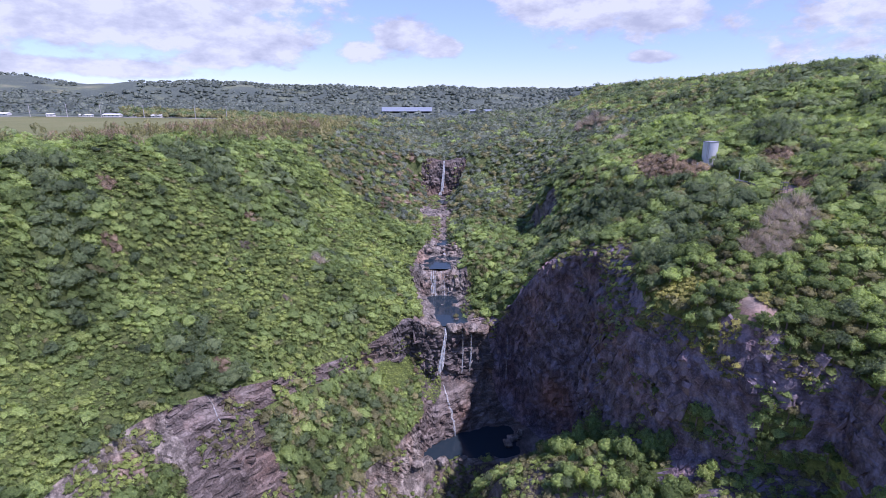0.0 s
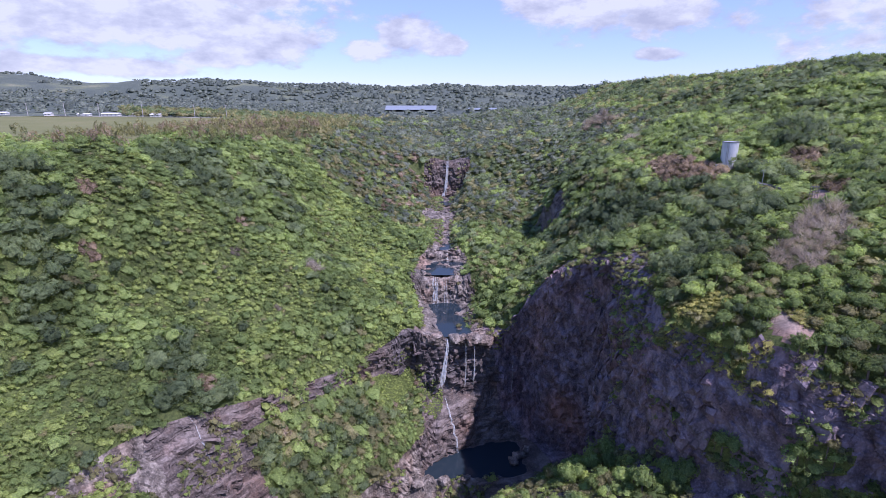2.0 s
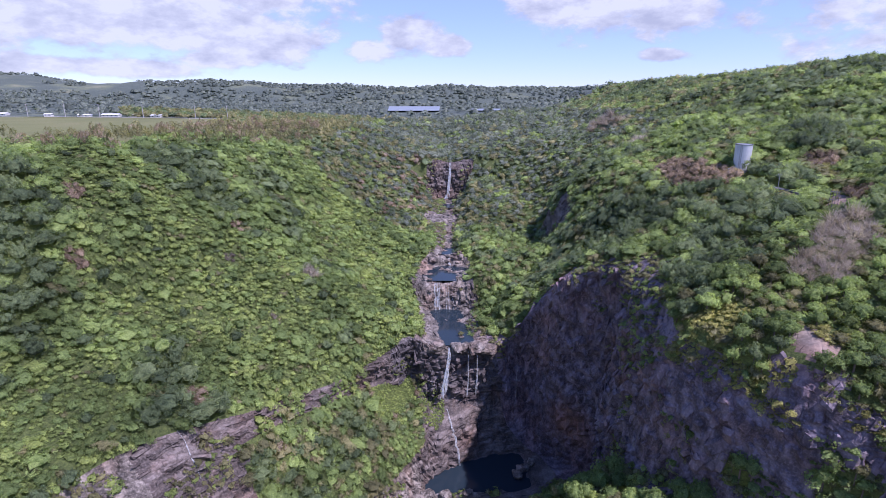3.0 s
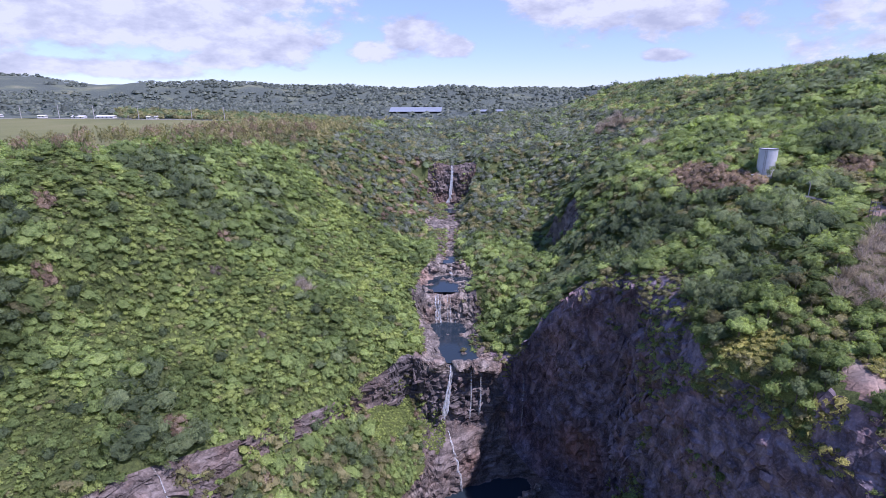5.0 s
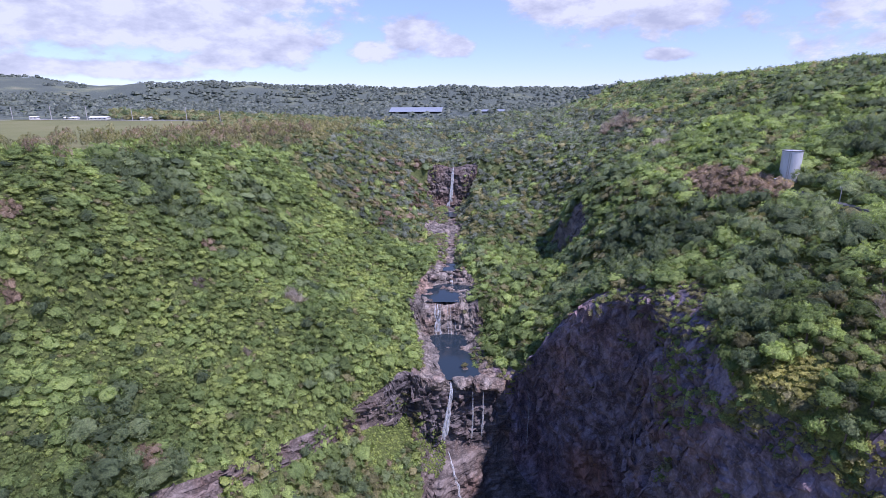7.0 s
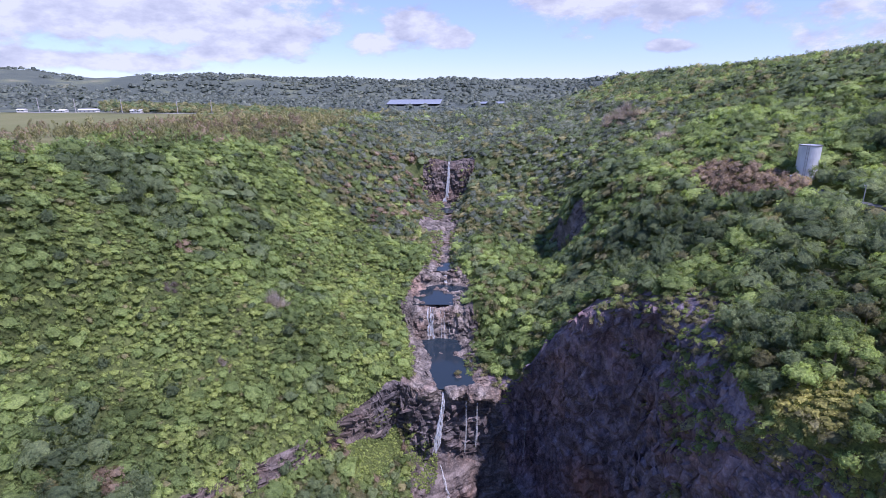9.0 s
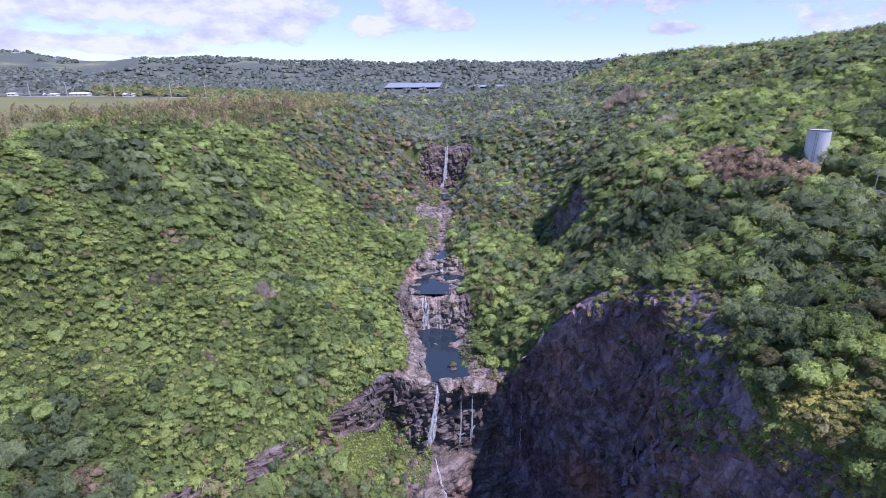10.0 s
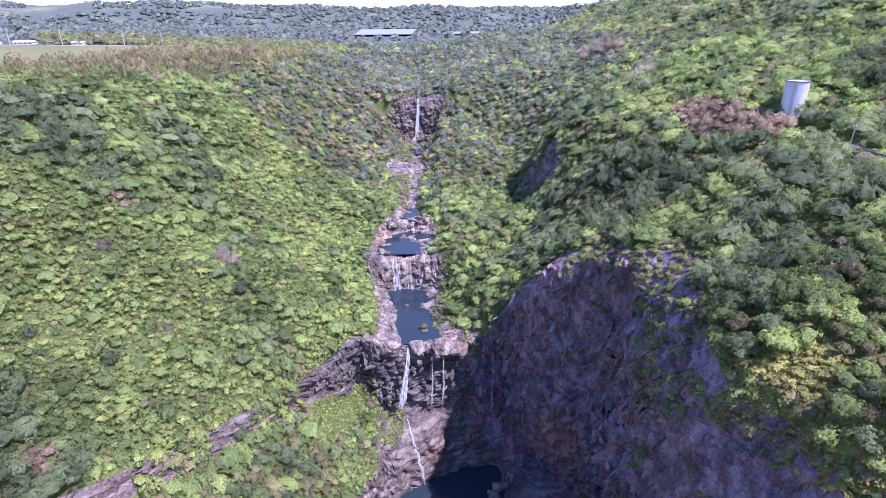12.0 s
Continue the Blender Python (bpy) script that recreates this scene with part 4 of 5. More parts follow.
def canopy_shape(seed, around, levels, sprays, size, tall=0.8, lobes=9, low=-0.1, inner=0.76):
    """A crown of radius 1: loose leaf sprays round a heap of boughs, over its closed foliage. Vertices, four-cornered faces, normals
    and for each face whether it is a spray (0) or the foliage behind (1)."""
    r = np.random.default_rng(seed)
    mid_, big = bough_heap(r, lobes)
    el = np.repeat(np.linspace(-0.3, 1.25, levels + 1), around)
    az = np.tile(np.arange(around) * 2 * math.pi / around, levels + 1) + np.repeat(np.arange(levels + 1) % 2, around) * math.pi / around
    way = np.stack([np.cos(el) * np.cos(az), np.cos(el) * np.sin(az), np.sin(el)], 1)
    along = way @ mid_.T
    under_ = big ** 2 - (mid_ ** 2).sum(axis=1) + along ** 2
    reach = np.where(under_ > 0, along + np.sqrt(np.clip(under_, 0, None)), 0).max(axis=1)
    skin = way * (inner * np.maximum(reach, 0.5) * r.uniform(0.9, 1.05, len(way)))[:, None]
    k, i = np.meshgrid(np.arange(levels), np.arange(around), indexing="ij")
    n_ = (i + 1) % around
    fa = np.stack([k * around + i, k * around + n_, (k + 1) * around + n_, (k + 1) * around + i], 2).reshape(-1, 4)
    t = levels * around
    fa = np.concatenate([fa, [[t, t + a + 1, t + a + 2, t + a + 3] for a in range(0, around - 2, 2)]])
    no = unit(skin + (0, 0, 0.1))
    which = r.choice(lobes, sprays * 8 + 1, p=big ** 2 / (big ** 2).sum())
    out = unit(r.normal(size=(len(which), 3)) + (0, 0, 0.35) + mid_[which] * (0.6, 0.6, 0))
    pts = mid_[which] + out * (big[which] * r.uniform(0.8, 1.25, len(which)))[:, None]
    gap = np.linalg.norm(pts[:, None] - mid_[None], axis=2) / big[None]
    gap[np.arange(len(pts)), which] = 9
    ok = np.flatnonzero((gap.min(axis=1) > 0.92) & (pts[:, 2] > low))[:sprays]
    pts, out = pts[ok], out[ok]
    sprays = len(ok)
    face = unit(out + r.normal(size=out.shape) * 0.55)
    t_ = unit(np.cross(face, r.normal(size=out.shape)))
    b_ = np.cross(face, t_)
    s_ = size * r.uniform(0.6, 1.35, (sprays, 1))
    side = r.uniform(0.5, 0.9, (sprays, 1))
    leaf = np.stack([pts - s_ * t_ * 0.6, pts - s_ * b_ * side * 0.6, pts + s_ * t_ * 0.6 - 0.1 * s_ * face, pts + s_ * b_ * side * 0.6], 1).reshape(-1, 3)
    if inner == 0:
        skin, no, fa = skin[:0], no[:0], fa[:0]
    co = np.concatenate([skin, leaf]) * (1, 1, tall)
    no = np.concatenate([no, np.repeat(unit(out * 0.75 + face * 0.3), 4, axis=0)])
    behind = np.repeat((1, 0), (len(fa), sprays))
    return co, np.concatenate([fa, len(skin) + np.arange(sprays * 4).reshape(-1, 4)]), unit(no + (0.08, -0.04, 0.4)), behind


def brush_shape(seed, twigs):
    """Leafless twigs of radius 1 that fan out upwards, as thin blades."""
    r = np.random.default_rng(seed)
    foot = r.normal(0, 0.22, (twigs, 3)) * (1, 1, 0.3)
    way = unit(np.stack([r.normal(0, 0.6, twigs), r.normal(0, 0.6, twigs), r.uniform(0.4, 1.1, twigs)], 1)) * r.uniform(0.5, 1.2, (twigs, 1))
    side = unit(np.cross(way, r.normal(size=way.shape))) * 0.016
    co = np.stack([foot - side, foot + side, foot + way + side * 0.5, foot + way - side * 0.5], 1).reshape(-1, 3)
    no = unit(np.repeat(unit(np.cross(side, way)) * 0.3 + (0, 0, 0.8), 4, axis=0))
    return co, np.arange(twigs * 4).reshape(-1, 4), no, np.zeros(twigs, int)


def scatter(chosen, count, seed):
    """Random places on the chosen patches of the land, spread by their area."""
    r = np.random.default_rng(seed)
    idx = np.flatnonzero(chosen)
    w = qarea[idx] * np.clip(np.abs(qn[idx, 2]), 0.3, 1)
    pick = r.choice(idx, count, p=w / w.sum())
    a, b_ = r.random((count, 1)), r.random((count, 1))
    q = flat[quads[pick]]
    return (1 - a) * ((1 - b_) * q[:, 0] + b_ * q[:, 3]) + a * ((1 - b_) * q[:, 1] + b_ * q[:, 2]), pick


def thin(p, gap):
    """Which of the places to keep so that none stands nearer to another than its gap."""
    cell = float(np.max(gap))
    grid, keep = {}, []
    keys = np.floor(p / cell).astype(int)
    for i in range(len(p)):
        kx, ky, kz = keys[i]
        ok = True
        for x in (kx - 1, kx, kx + 1):
            for y in (ky - 1, ky, ky + 1):
                for z in (kz - 1, kz, kz + 1):
                    for j in grid.get((x, y, z), ()):
                        d = p[i] - p[j]
                        if d[0] * d[0] + d[1] * d[1] + d[2] * d[2] < (0.5 * (gap[i] + gap[j])) ** 2:
                            ok = False
                            break
                    if not ok:
                        break
                if not ok:
                    break
            if not ok:
                break
        if ok:
            grid.setdefault((kx, ky, kz), []).append(i)
            keep.append(i)
    return np.array(keep)


def grove(name, places, radius, shapes, mat, label, category="trees", lift=0.34, seed=1, lay=None):
    """Many crowns joined into one mesh."""
    if not len(places):
        return
    r = np.random.default_rng(seed)
    kind = r.integers(len(shapes), size=len(places))
    turn = r.uniform(0, 2 * math.pi, len(places))
    high = r.uniform(0.7, 1.2, len(places)) * np.where((places[:, 0] > 45) | (places[:, 1] > 330), 1.1, 1.0)
    wide = r.uniform(0.8, 1.3, (2, len(places)))
    lean = r.normal(0, 0.18, (2, len(places)))
    shade = r.random(len(places))
    co, fa, no, tint, inner, base = [], [], [], [], [], 0
    for k, (sc, sf, sn, si) in enumerate(shapes):
        m = np.flatnonzero(kind == k)
        if not len(m):
            continue
        c, s = np.cos(turn[m])[:, None], np.sin(turn[m])[:, None]
        R_ = radius[m][:, None]
        a0, a1 = sc[None, :, 0] * wide[0][m][:, None], sc[None, :, 1] * wide[1][m][:, None]
        x = (a0 * c - a1 * s) * R_
        y = (a0 * s + a1 * c) * R_
        z = (sc[None, :, 2] + lift) * R_ * high[m][:, None]
        x = x + z * lean[0][m][:, None]
        y = y + z * lean[1][m][:, None]
        if lay is not None:
            tilt = lay[m] / np.maximum(lay[m][:, 2:], 0.45)
            z = z - 0.3 * (tilt[:, :1] * x + tilt[:, 1:2] * y)
        p = np.stack([x, y, z], 2) + places[m][:, None, :]
        co.append(p.reshape(-1, 3))
        no.append(np.stack([sn[None, :, 0] * c - sn[None, :, 1] * s, sn[None, :, 0] * s + sn[None, :, 1] * c, np.broadcast_to(sn[None, :, 2], x.shape)], 2).reshape(-1, 3))
        tint.append(np.repeat(shade[m], len(sc)))
        inner.append(np.tile(si, len(m)))
        fa.append((sf[None] + (np.arange(len(m)) * len(sc))[:, None, None] + base).reshape(-1, 4))
        base += len(m) * len(sc)
    me = quad_mesh(name, np.concatenate(co), np.concatenate(fa), mat if isinstance(mat, tuple) else (mat, mat), True, np.concatenate(inner))
    me.attributes.new("tint", "FLOAT", "POINT").data.foreach_set("value", np.concatenate(tint).astype(np.float32))
    me.normals_split_custom_set_from_vertices(np.concatenate(no).astype(np.float32))
    return tagged(new(name, me), label, category, kind="stuff")


x_, y_, z_ = qc[:, 0], qc[:, 1], qc[:, 2]
veg = (kind_of == 0) & (x_ > -330) & (x_ < 290)
NEAR = veg & (y_ > 85) & (y_ < 345) & (x_ > -250) & (np.abs(x_) < 0.98 * y_ + 18) & (x_ < 275) & ~((qu > 5.8) & (qu < 6.14) & (qs > 3.9) & (qs < 4.6)) & ~((qu > 4.94) & (qu < 6.4) & (qs > 5.5) & (qs < 9.6)) & ~((qu > 9.7) & (qu < 11.2) & (qs < 5.2) & (fbm(qc * 0.13, 2, 59) < -0.4))
MID = ((kind_of == 0) | (kind_of == 3)) & (y_ >= 345) & (y_ < 790) & (x_ < 290) & (x_ > -0.6 * y_)
LEDGE = (qu > 5.9) & (qu < 7.15) & (qs < 10)

HERO = [canopy_shape(40 + k, 14, 6, 320, 0.22, 0.95, 12, -0.3, 0.8) for k in range(6)]
FULL = [canopy_shape(60 + k, 8, 3, 62, 0.36, 0.85, 9) for k in range(12)]
ROUND = [canopy_shape(90 + k, 8, 3, 90, 0.32, 1.1, 13) for k in range(10)]
BUSH = [canopy_shape(120 + k, 6, 2, 34, 0.48, 0.75, 7) for k in range(10)]
DISTANT = [canopy_shape(140 + k, 6, 2, 26, 0.52, 0.9, 7) for k in range(8)]
PLAIN = [canopy_shape(150 + k, 6, 2, 20, 0.56, 0.9, 6) for k in range(8)]
LUMP = [canopy_shape(180 + k, 6, 1, 3, 0.6, 0.5, 5, 0.2, 1.25) for k in range(6)]
TALL = [canopy_shape(220 + k, 6, 2, 70, 0.34, 1.9, 7, -0.4, 0.0) for k in range(6)]
TWIG = [brush_shape(200 + k, 190) for k in range(5)]

# near woods: where each crown stands and of which kind it is
p, pick = scatter(NEAR, 110000, 11)
low = LEDGE[pick]
patch2 = fbm(p * (0.05, 0.05, 0.05), 2, 41)
left = p[:, 0] < 0
draw = rng.random(len(p))
stand = np.where(left, 0.6, 1.0) * (0.65 * fbm(p * (0.03, 0.03, 0.03), 2, 31) + 0.5 * patch2) + np.where(left, 0.08 * np.clip((p[:, 2] - 100) / 20, 0, 1) - 0.25 * np.clip((88 - p[:, 2]) / 20, 0, 1), 0.06 + 0.08 * np.clip((p[:, 2] - 125) / 12, 0, 1) - 0.2 * ((p[:, 1] < 165) & (p[:, 2] < 112)))
# brighter crowns below the right wall imitate sunlit trees by colour
stand = np.where((p[:, 0] > 20) & (p[:, 2] < 82) & (p[:, 1] < 200), -0.4, stand)
# dark stands and bright clearings: x, y and reach
for amount, blobs in ((1.35, ((-115, 249, 12), (-103, 256, 11), (-88, 285, 9), (-86, 244, 5), (-151, 195, 8), (-132, 176, 6), (-126, 170, 6), (-124, 159, 5), (-114, 158, 5), (-84, 167, 7), (-78, 171, 5), (-89, 158, 5), (-43, 224, 5), (-97, 168, 5), (-76, 268, 4.5), (-59, 260, 4), (-58, 240, 4), (-49, 265, 4), (-107, 172, 7), (-90, 176, 8), (-135, 186, 8),
                             (82, 255, 9), (100, 195, 8), (108, 206, 5), (86, 190, 5), (150, 250, 8), (66, 262, 12), (76, 236, 10))),
                      (-1.0, ((-109, 229, 7), (-111, 189, 9), (-126, 203, 6), (-104, 160, 9), (-60, 330, 10), (-142, 221, 6), (-91, 226, 9), (-80, 240, 8), (-55, 278, 9), (-69, 233, 8), (-100, 203, 9), (-120, 150, 12), (-75, 215, 12), (-130, 215, 6), (104, 286, 9), (138, 228, 7), (113, 150, 8), (80, 155, 9), (92, 137, 5), (126, 150, 6)))):
    for bx, by, br in blobs:
        stand = stand + amount * np.exp(-((p[:, 0] - bx) ** 2 + (p[:, 1] - by) ** 2) / (1.16 * br) ** 2)
# extra dark and olive crowns imitate shade and haze on the right bank
stand = stand + 0.95 * low + 0.15 * ~left + 0.18 * (~left & (p[:, 2] > 93)) - 0.2 * left
p_dark = np.clip(1.35 * (stand - 0.22), 0.02, 0.85)
p_bright = np.clip(0.2 - 1.1 * stand, 0.05, 0.8) * np.where(left, 1.0, 0.45)
species = np.where(draw < p_dark, 1, np.where(draw > 1 - p_bright, 2, 0))
species = np.where(rng.random(len(p)) < np.where(~left, np.where(p[:, 2] < 130, 0.45, 0.3), 0.05), 3, species)
grow = 1.08 * np.clip(1 + 0.3 * stand, 0.8, 1.25)
rad = grow * np.select([species == 1, species == 2, species == 3], [1.5 + 1.7 * rng.random(len(p)), 1.15 + 1.3 * rng.random(len(p)) ** 2, 1.1 + 1.3 * rng.random(len(p)) ** 2], 1.35 + 1.8 * rng.random(len(p)) ** 1.6)
rad = np.where((p[:, 0] > 50) & (p[:, 2] > 93), rad * 1.08, np.where(left, rad * (0.62 + 0.6 * rng.random(len(p)) ** 2), rad))
bank = (p[:, 0] > 36) & (p[:, 0] < 112) & (p[:, 1] < 175)
rad = np.where(bank, rad * 0.8, rad)
pull = rng.random(len(p))
species = np.where(low & (pull < 0.2), 3, np.where(low & (qs[pick] > 6) & (pull > 0.85), 2, np.where(low & (pull > 0.835) & (pull < 0.84), 4, species)))
rad = np.where(low, rad * np.where(qs[pick] > 6, 0.62, 0.85), rad)


def spot(x, y, r):
    return (p[:, 0] - x) ** 2 + (p[:, 1] - y) ** 2 < r * r


# russet crowns and grey leafless ones
species = np.where(spot(-131, 203, 3) | spot(-122, 186, 2.5) | spot(-80, 172, 3) | spot(-92, 243, 2) | ((spot(104, 270, 7) | spot(103, 259, 6) | spot(105, 249, 6) | spot(109, 240, 6) | spot(113, 233, 5)) & (rng.random(len(p)) < 0.92)) | spot(140, 222, 5) | spot(132, 190, 4), 4, species)
species = np.where((spot(113, 166, 7) | spot(101, 157, 7) | spot(107, 161, 6) | spot(118, 173, 6) | spot(-88.6, 226.6, 1.8) | spot(-61.3, 246, 3.2) | spot(-67, 211, 1.6)) & (rng.random(len(p)) < 0.92), 5, species)
species = np.where(spot(93, 138, 3.5), 2, species)
rad = np.where((species == 4) & (p[:, 0] > 90), np.clip(rad, 1.4, 2.0), rad)
rad = np.where((species == 4) & (p[:, 0] < 0), np.minimum(rad, 1.7), rad)
clear = spot(85, 132.5, 4.6) | spot(71, 147, 5.5) | spot(67, 152, 4.5) | spot(74, 151, 4) | spot(89.5, 135.5, 2.6) | spot(120.6, 240, 3.8) | spot(118.6, 234.5, 3.2) | spot(115.5, 229, 2.2) | (np.abs(p[:, 0] - 118.6) < 4.0) & (p[:, 1] < 230) & (p[:, 1] > 205) | spot(121.5, 185.5, 5)
order = np.flatnonzero(~clear)
order = order[np.argsort(-rad[order] - 4 * (species[order] >= 4) + rng.normal(size=len(order)) * 0.8)]
slope = (qn * np.sign(qn[:, 2:]))[pick][order]
p, rad, species, low = p[order], rad[order], species[order], low[order]
keep = thin(p, rad * np.where(p[:, 0] < 0, 1.07, 1.15))
p[:, 2] += np.clip(0.3 + 1.2 * fbm(p * 0.09, 2, 43), -0.15, 2) * ~low
p, rad, species, low = p[keep], rad[keep] * 1.16, species[keep], low[keep]
slope = slope[keep]
single = np.flatnonzero((p[:, 0] > 36) & (p[:, 0] < 112) & (p[:, 1] > 95) & (p[:, 1] < 172) & (species != 5))[:300]
joined = np.ones(len(p), bool)
joined[single] = False
for k, (nm, shapes, mat, label) in enumerate((
        ("woodland", FULL, LEAF_MID, "dense mid-green broadleaf woodland on the gorge slopes"),
        ("woodland", ROUND, LEAF_DARK, "dark green rounded trees in dense stands"),
        ("thicket", BUSH, LEAF_BRIGHT, "bright yellow-green thicket between the trees"),
        ("scrub", BUSH, LEAF_OLIVE, "olive-green dry scrub on the slopes"),
        ("scrub", ROUND, LEAF_RED, "russet-brown withered shrubs among green trees"),
        ("bare_trees", TWIG, LEAF_DEAD, "grey leafless twigs of dead trees"))):
    m = joined & (species == k)
    back = m & (p[:, 1] > 262) & (k < 5)
    m &= ~back
    grove(nm, p[m], rad[m], shapes, mat, label, seed=k + 3, lay=None if k == 1 else slope[m])
    grove(nm, p[back], rad[back], DISTANT, mat, label, seed=k + 73, lay=slope[back])

up_n = qn * np.sign(qn[:, 2:])
# shrubs and ferns that cling to the rock and hang over the stream
cling = np.select([(qu > 9.6) & (qs < 5.0), (qu > 10.4) & (qs < 10.4), (qu > 4.7) & (qu < 6.2) & (qs > 3.9) & (qs < 6.6), (qu > 4.7) & (qu < 7.2) & (qs < 10), (qu >= 7.2) & (qu < 9.8) & (qs > 3.5) & (qs < 5.7)],
                  [np.where(qu > np.where(qs > 3.1, 12.15, 12.55), 0.85, np.where(qu > 11.25, 0.12, 0.62)), np.where(qu > 13.0, np.where(qs < 6.5, 0.85, 0.5), np.where(qu > 12.6, 0.2, 0.03)), np.select([qs < 4.12, qs < 4.5, qs < 5.05, qs < 5.5], [0.35, 1.3, 0.25, 1.3], 0.08), np.where((qs < 3.5) | (qs > 6.8), 0.12, 0.34), 0.5], 0.0)
wall_green = ((qrock > 0.5) | ((qu > 11) & (qu < 13.08) & (qs < 9))) & (y_ > 80) & (y_ < 345) & ((np.abs(qn[:, 2]) > 0.08) | (cling > 1.2)) & (cling > 0)
tight = ((qs > 14.3) & (qs < 14.85)) | ((qs > 15.2) & (qs < 15.85))
edge_l, edge_r = np.where(tight, 8.72, np.where(qs < 10.72, 8.0, np.where((qs > 10.6) & (qs < 14), 7.3, 7.9))), np.where(tight, 9.22, np.where((qs > 10.35) & (qs < 10.95), 9.45, 9.6))
stream_green = (qrock > 0.5) & (qs > 10.3) & (qs < 17.5) & ~((qs > 14.85) & (qs < 15.1)) & (((qu > 7) & (qu < edge_l)) | ((qu > edge_r) & (qu < 10.6))) & (np.abs(qn[:, 2]) > 0.4)
pw, pick = scatter(wall_green, 22000, 16)
ok = 0.5 + 0.75 * fbm(pw * 0.08, 2, 81) < cling[pick]
pw, lay_w, big_w = pw[ok], up_n[pick[ok]], np.where(cling[pick[ok]] > 1.2, 1.75, 1.0)
pb, pick = scatter(stream_green, 2200, 17)
ok = fbm(pb * 0.07, 2, 83) > np.where(qs[pick] > 13.9, -0.7, 0.0)
pb, lay_b, big_b = pb[ok], up_n[pick[ok]], 1.0
for pts, lay_p, big_p, lo, hi, nm, label, sd in ((pw, lay_w, big_w, 0.8, 2.2, "shrubs", "green shrubs clinging to the basalt cliff", 31), (pb, lay_b, big_b, 0.8, 1.7, "shrubs", "green shrubs along the stream banks", 32)):
    r_ = rng.uniform(lo, hi, len(pts)) * big_p
    k_ = thin(pts, r_ * 1.15)
    half = k_[::2]
    grove(nm, pts[half], r_[half], BUSH, LEAF_OLIVE if sd == 31 else LEAF_MID, label, seed=sd, lay=lay_p[half])
    half = k_[1::2]
    grove(nm, pts[half], r_[half], BUSH, LEAF_BRIGHT if sd == 31 else LEAF_OLIVE, label, seed=sd + 5, lay=lay_p[half])

# bushes that root on the rock: x, y, z and reach
for sd, mat, label, lo, hi, spots in (
        (61, LEAF_SCRUB, "yellow-olive scrub hanging over the cliff's rim", 0.8, 1.6, ((71, 147, 96, 6), (67, 152, 96, 5), (74, 151, 96, 5), (89.5, 135.5, 97, 3.5), (89.5, 121.5, 84, 3), (92, 119.5, 84, 3), (78.4, 133, 89, 3), (70, 143, 86, 4.5), (74, 137, 84, 4), (66, 152, 86, 4), (64.5, 155, 83, 3), (75.5, 134, 82, 3), (79, 129.5, 80, 3))),
        (62, LEAF_MID, "green bushes rooted in the broken cliff", 1.1, 2.2, ((82, 124.6, 50, 4), (84, 124, 58, 4), (87, 121.6, 56, 4), (78.5, 129, 59, 3.5), (84, 122, 69, 3), (88, 121, 74, 3), (94.5, 118.5, 80, 3), (85, 123.6, 76, 2), (-57, 187, 44.5, 4.6), (-54, 190, 44, 4), (-42, 206, 39, 4.5), (-39.5, 209.5, 41, 5), (-62, 178, 43, 2.5))),
        (63, LEAF_BRIGHT, "bright green bushes over the lower cliff", 1.1, 2.2, ((-94, 129, 44, 5), (-89, 134, 43, 5), (-91, 128, 41, 5), (-84, 137, 38, 4), (-99, 121, 47, 4)))):
    reach = np.zeros(len(qc), bool)
    for bx, by, bz, br in spots:
        reach |= (x_ - bx) ** 2 + (y_ - by) ** 2 + (z_ - bz) ** 2 < br * br
    pr, pick = scatter(reach, 1500, sd)
    rr = rng.uniform(lo, hi, len(pr))
    k_ = thin(pr, rr * 1.05)
    grove("bushes", pr[k_], rr[k_], BUSH, mat, label, "bushes", seed=sd, lay=up_n[pick[k_]])

# grass on the ledge beside the high fall
grassy = (qrock > 0.5) & (np.hypot((x_ + 8.5) / 7.5, (y_ - 230) / 9) < 1) & (z_ > 9) & (z_ < 30) & (np.abs(qn[:, 2]) > 0.15) | ((kind_of == 0) & (qu > 4.9) & (qu < 6.45) & (qs > 5.5) & (qs < 9.6))
pg, pick = scatter(grassy, 2200, 18)
ok = (fbm(pg * 0.15, 2, 85) > -0.35) | (kind_of[pick] == 0)
pg, pick = pg[ok], pick[ok]
rg = rng.uniform(0.4, 0.95, len(pg))
k_ = thin(pg, rg)
grove("grass", pg[k_], rg[k_], BUSH, LEAF_BRIGHT, "bright green grass tufts on the wet ledge", "grass", seed=51, lay=up_n[pick[k_]])

# feathery brownish trees along the plateau's edge
fringe = (qu > 2.2) & (qu < 3.15) & (y_ > 225) & (y_ < 520) & (x_ > -195)
pt, pick = scatter(fringe, 1500, 19)
pt = pt[fbm(pt * 0.03, 2, 91) > -0.55]
rt = rng.uniform(1.6, 3.0, len(pt))
k_ = thin(pt, rt * 1.9)
for part_, mat, label in ((np.setdiff1d(k_, k_[::3]), LEAF_OLIVE, "tall feathery olive-brown trees along the plateau edge"), (k_[::3], LEAF_RED, "tall thin russet-brown trees along the plateau edge")):
    grove("fringe_trees", pt[part_], rt[part_], TALL, mat, label, lift=1.3, seed=41 + len(label))

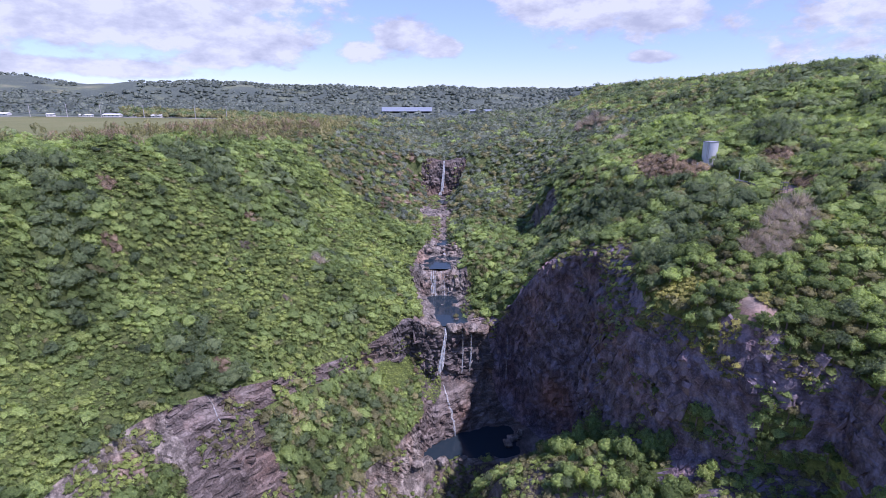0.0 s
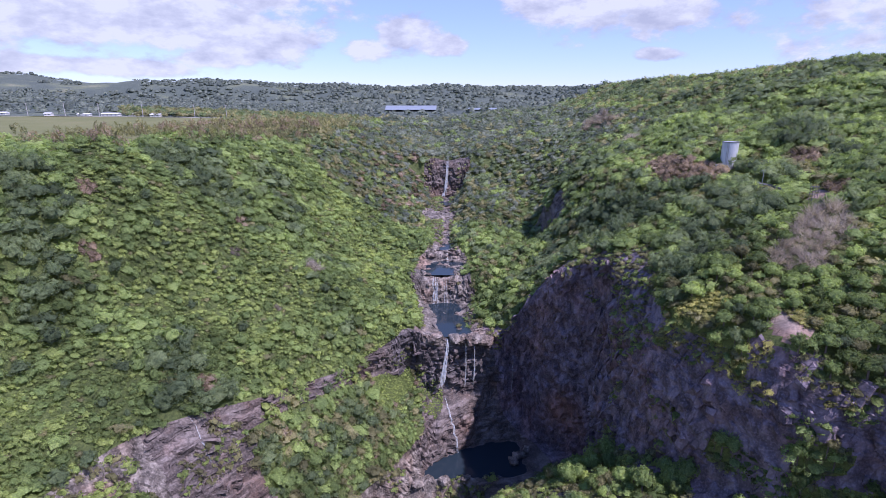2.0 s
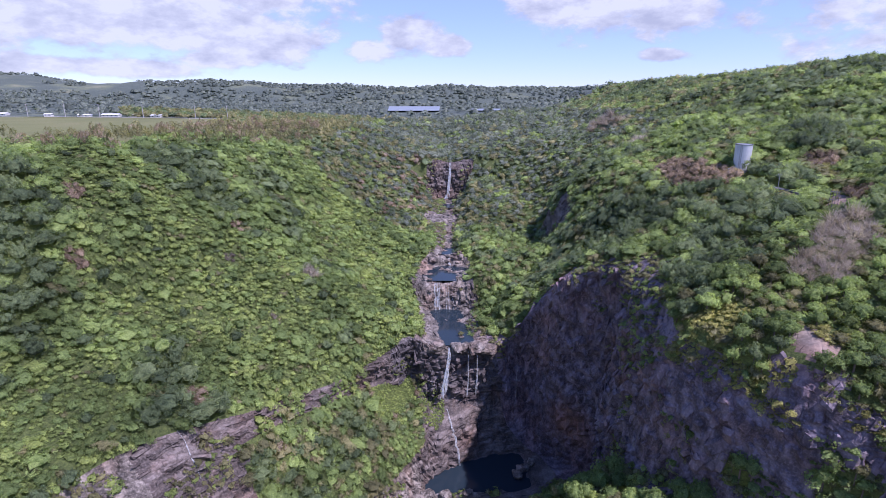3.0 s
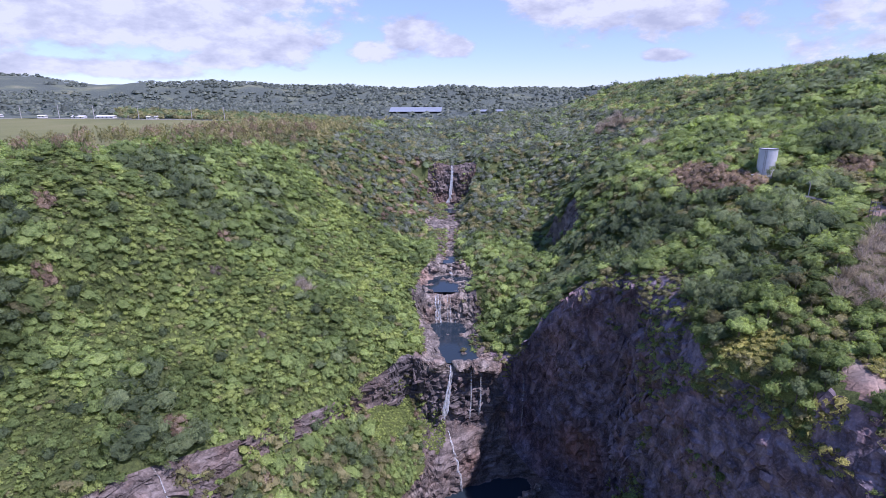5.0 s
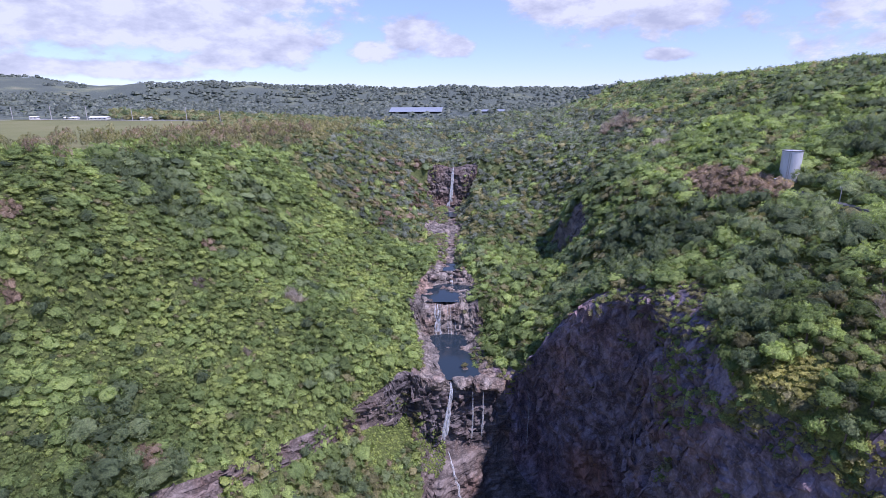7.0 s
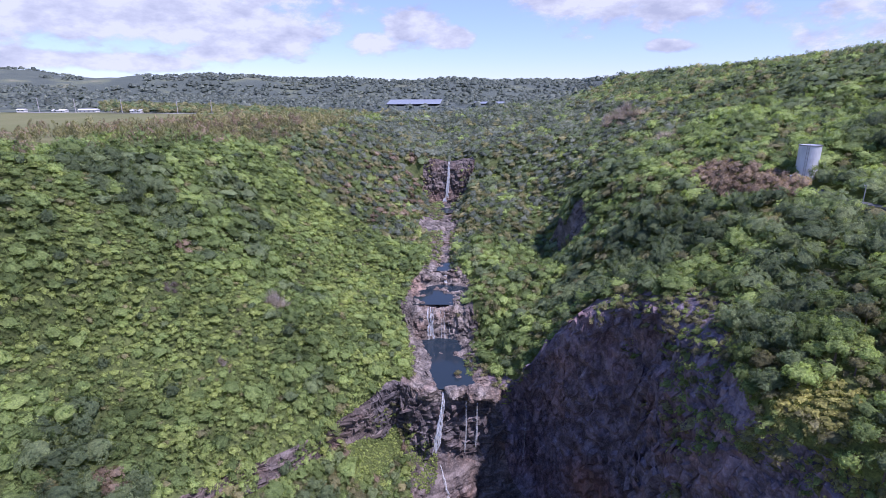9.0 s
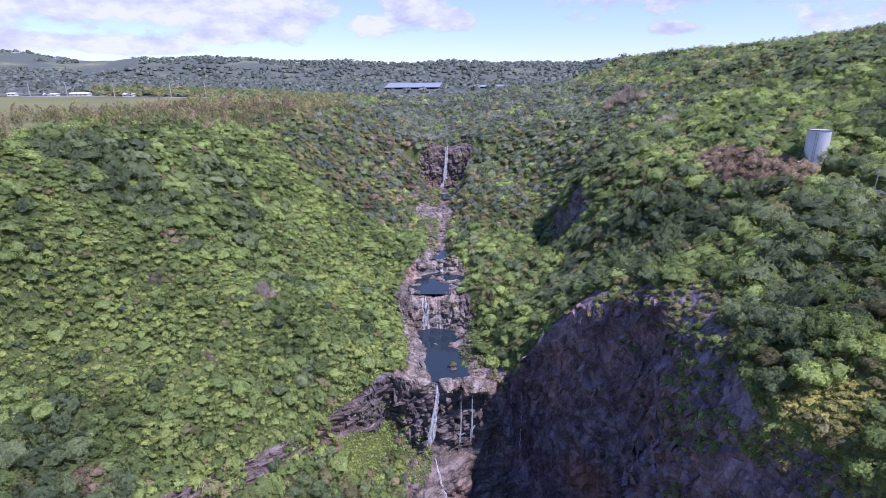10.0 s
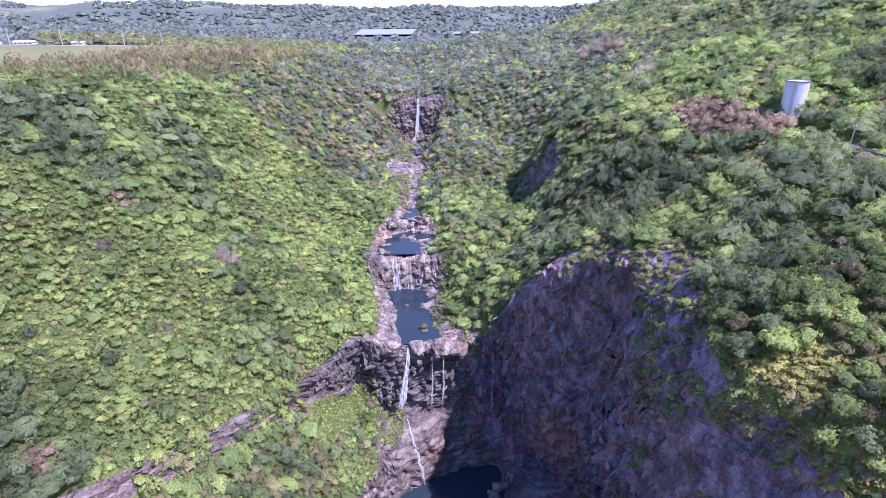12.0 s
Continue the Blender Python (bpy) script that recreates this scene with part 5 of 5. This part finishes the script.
# middle distance
pm, pick = scatter(MID, 45000, 12)
rm = rng.uniform(1.6, 3.2, len(pm)) * np.interp(pm[:, 1], (345, 790), (1.0, 1.9))
keep = thin(pm, rm * 1.2)
lay_m = (qn * np.sign(qn[:, 2:]))[pick][keep]
pm, rm = pm[keep], rm[keep] * 1.12
patch = fbm(pm * 0.02, 3, 51)
draw = rng.random(len(pm)) + 0.5 * patch - 0.12 * (pm[:, 0] > 90)
sm = np.where(draw < 0.42, 1, np.where(draw < 0.47, 2, np.where(draw < np.where(np.abs(pm[:, 0]) < 80, 0.9, 0.68), 3, 0)))
sm = np.where((pm[:, 0] < -85) & (pm[:, 2] > 123) & (sm != 1), 3, sm)
sm = np.where((rng.random(len(pm)) < np.where((pm[:, 0] > -42) & (pm[:, 1] > 375), 0.4, 0.1)) & (pm[:, 0] > -75) & (pm[:, 0] < -12) & (pm[:, 1] < 480), 4, sm)
# haze by colour: the share of greyed crowns grows up the gorge
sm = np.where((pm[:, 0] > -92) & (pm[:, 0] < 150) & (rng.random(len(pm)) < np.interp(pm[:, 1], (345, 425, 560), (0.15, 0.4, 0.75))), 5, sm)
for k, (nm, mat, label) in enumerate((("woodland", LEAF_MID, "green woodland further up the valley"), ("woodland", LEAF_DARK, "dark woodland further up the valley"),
                                     ("thicket", LEAF_BRIGHT, "bright green thicket further up the valley"), ("scrub", LEAF_OLIVE, "brownish olive scrub beside the upper stream"), ("scrub", LEAF_RED, "russet-brown scrub beside the upper stream"), ("woodland", LEAF_HAZE_GREY, "greyish woodland round the head of the gorge"))):
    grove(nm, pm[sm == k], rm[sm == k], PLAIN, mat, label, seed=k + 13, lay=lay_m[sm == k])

# pale leafless trees high on the right slope
pale_ = ((np.hypot(pm[:, 0] - 124, (pm[:, 1] - 452) / 2.4) < 12) | (np.hypot(pm[:, 0] - 117, pm[:, 1] - 349) < 6)) & (rng.random(len(pm)) < 0.8)
grove("bare_trees", pm[pale_], rm[pale_] * 1.2, TWIG, LEAF_DEAD, "pale leafless trees on the upper slope", lift=0.7, seed=19)

# far woods on the plateau and the hills
view = x_ / np.maximum(y_, 1)
lake = (((view > -0.122) & (view < -0.012)) | ((view > 0.03) & (view < 0.096) & (y_ < 1300))) & (y_ > 900) & (y_ < 2200)
FAR = (kind_of == 3) & ((y_ > 770) | (x_ < -0.58 * y_) | (x_ > 280)) & (y_ > 620) & (y_ < 2000) & (np.abs(x_) < 0.95 * y_ + 60) & ~lake
pf, pick = scatter(FAR, 8000, 14)
patch = fbm(pf * (0.006, 0.006, 0), 3, 61)
pf = pf[patch > np.where(pf[:, 0] < -450, 0.0, -0.6)]
grove("far_woods", pf, rng.uniform(4.5, 8.5, len(pf)), LUMP, LEAF_HAZED, "far wooded plateau around the reservoir", lift=0.4)
FAR2 = (kind_of == 3) & ~lake & (y_ >= 2000) & (y_ < 3150) & (np.abs(x_) < 0.95 * y_)
pf, pick = scatter(FAR2, 5200, 15)
patch = fbm(pf * (0.003, 0.003, 0), 3, 71)
pf = pf[patch > -0.45]
grove("far_woods", pf, rng.uniform(9, 18, len(pf)), LUMP, LEAF_HAZED, "far wooded hills on the skyline", lift=0.3)


# single trees on the near right bank
def trunk_mesh(seed):
    r = random.Random(seed)
    bm = bmesh.new()
    rod(bm, (0, 0, -0.5), (0, 0, 0.55), 0.09, 0.06, 7)
    for k in range(4):
        a = k * 1.6 + r.uniform(0, 0.8)
        rod(bm, (0, 0, r.uniform(0.3, 0.5)), (0.42 * math.cos(a), 0.42 * math.sin(a), r.uniform(0.6, 0.85)), 0.035, 0.012, 5)
    me = bpy.data.meshes.new("trunk")
    bm.to_mesh(me)
    bm.free()
    me.materials.append(BARK)
    return me


trunks = [trunk_mesh(k) for k in range(3)]
crowns = {}
for k, mat in enumerate((LEAF_MID, LEAF_DARK, LEAF_BRIGHT, LEAF_OLIVE, LEAF_RED)):
    crowns[k] = []
    for co, fa, no, behind in HERO:
        me = quad_mesh("crown", co + (0, 0, 0.6), fa, mat, True, behind)
        me.attributes.new("tint", "FLOAT", "POINT").data.foreach_set("value", np.full(len(co), len(crowns[k]) / 5, np.float32))
        me.normals_split_custom_set_from_vertices(no.astype(np.float32))
        crowns[k].append(me)
WORDS = ("mid-green leafy tree on the gorge slope", "dark green dense tree on the gorge slope", "bright yellow-green tree on the gorge slope",
         "olive-green scrubby tree on the gorge slope", "russet withered tree on the gorge slope")
for i in single:
    k = int(species[i])
    tree = empty("tree", p[i])
    tree.rotation_euler[2] = rng.uniform(0, 6.28)
    if p[i, 2] < 75:
        rad[i] *= 1.2
    tree.scale = (rad[i], rad[i], rad[i] * (rng.uniform(0.95, 1.3) if p[i, 2] > 75 else rng.uniform(1.2, 1.8)))
    tagged(tree, WORDS[k], "tree", "trees on the near slope")
    for nm, me in (("trunk", trunks[i % 3]), ("crown", crowns[k][int(rng.integers(6))])):
        new(nm, me).parent = tree

# a small bush on a rock in the pool above the high fall
bush = tagged(empty("bush", (6.5, 247.5, 44.8)), "small round grey-green bush on a rock in the pool", "bush")
for nm, me, size in (("trunk", trunks[1], 1.5), ("crown", crowns[3][2], 1.7)):
    limb = new(nm, me)
    limb.parent, limb.scale = bush, (size, size, size)
boulder((6.6, 247.0, 44.7), (1.6, 1.2, 0.6), 91, PALE_ROCK, "low grey rock standing in the pool")
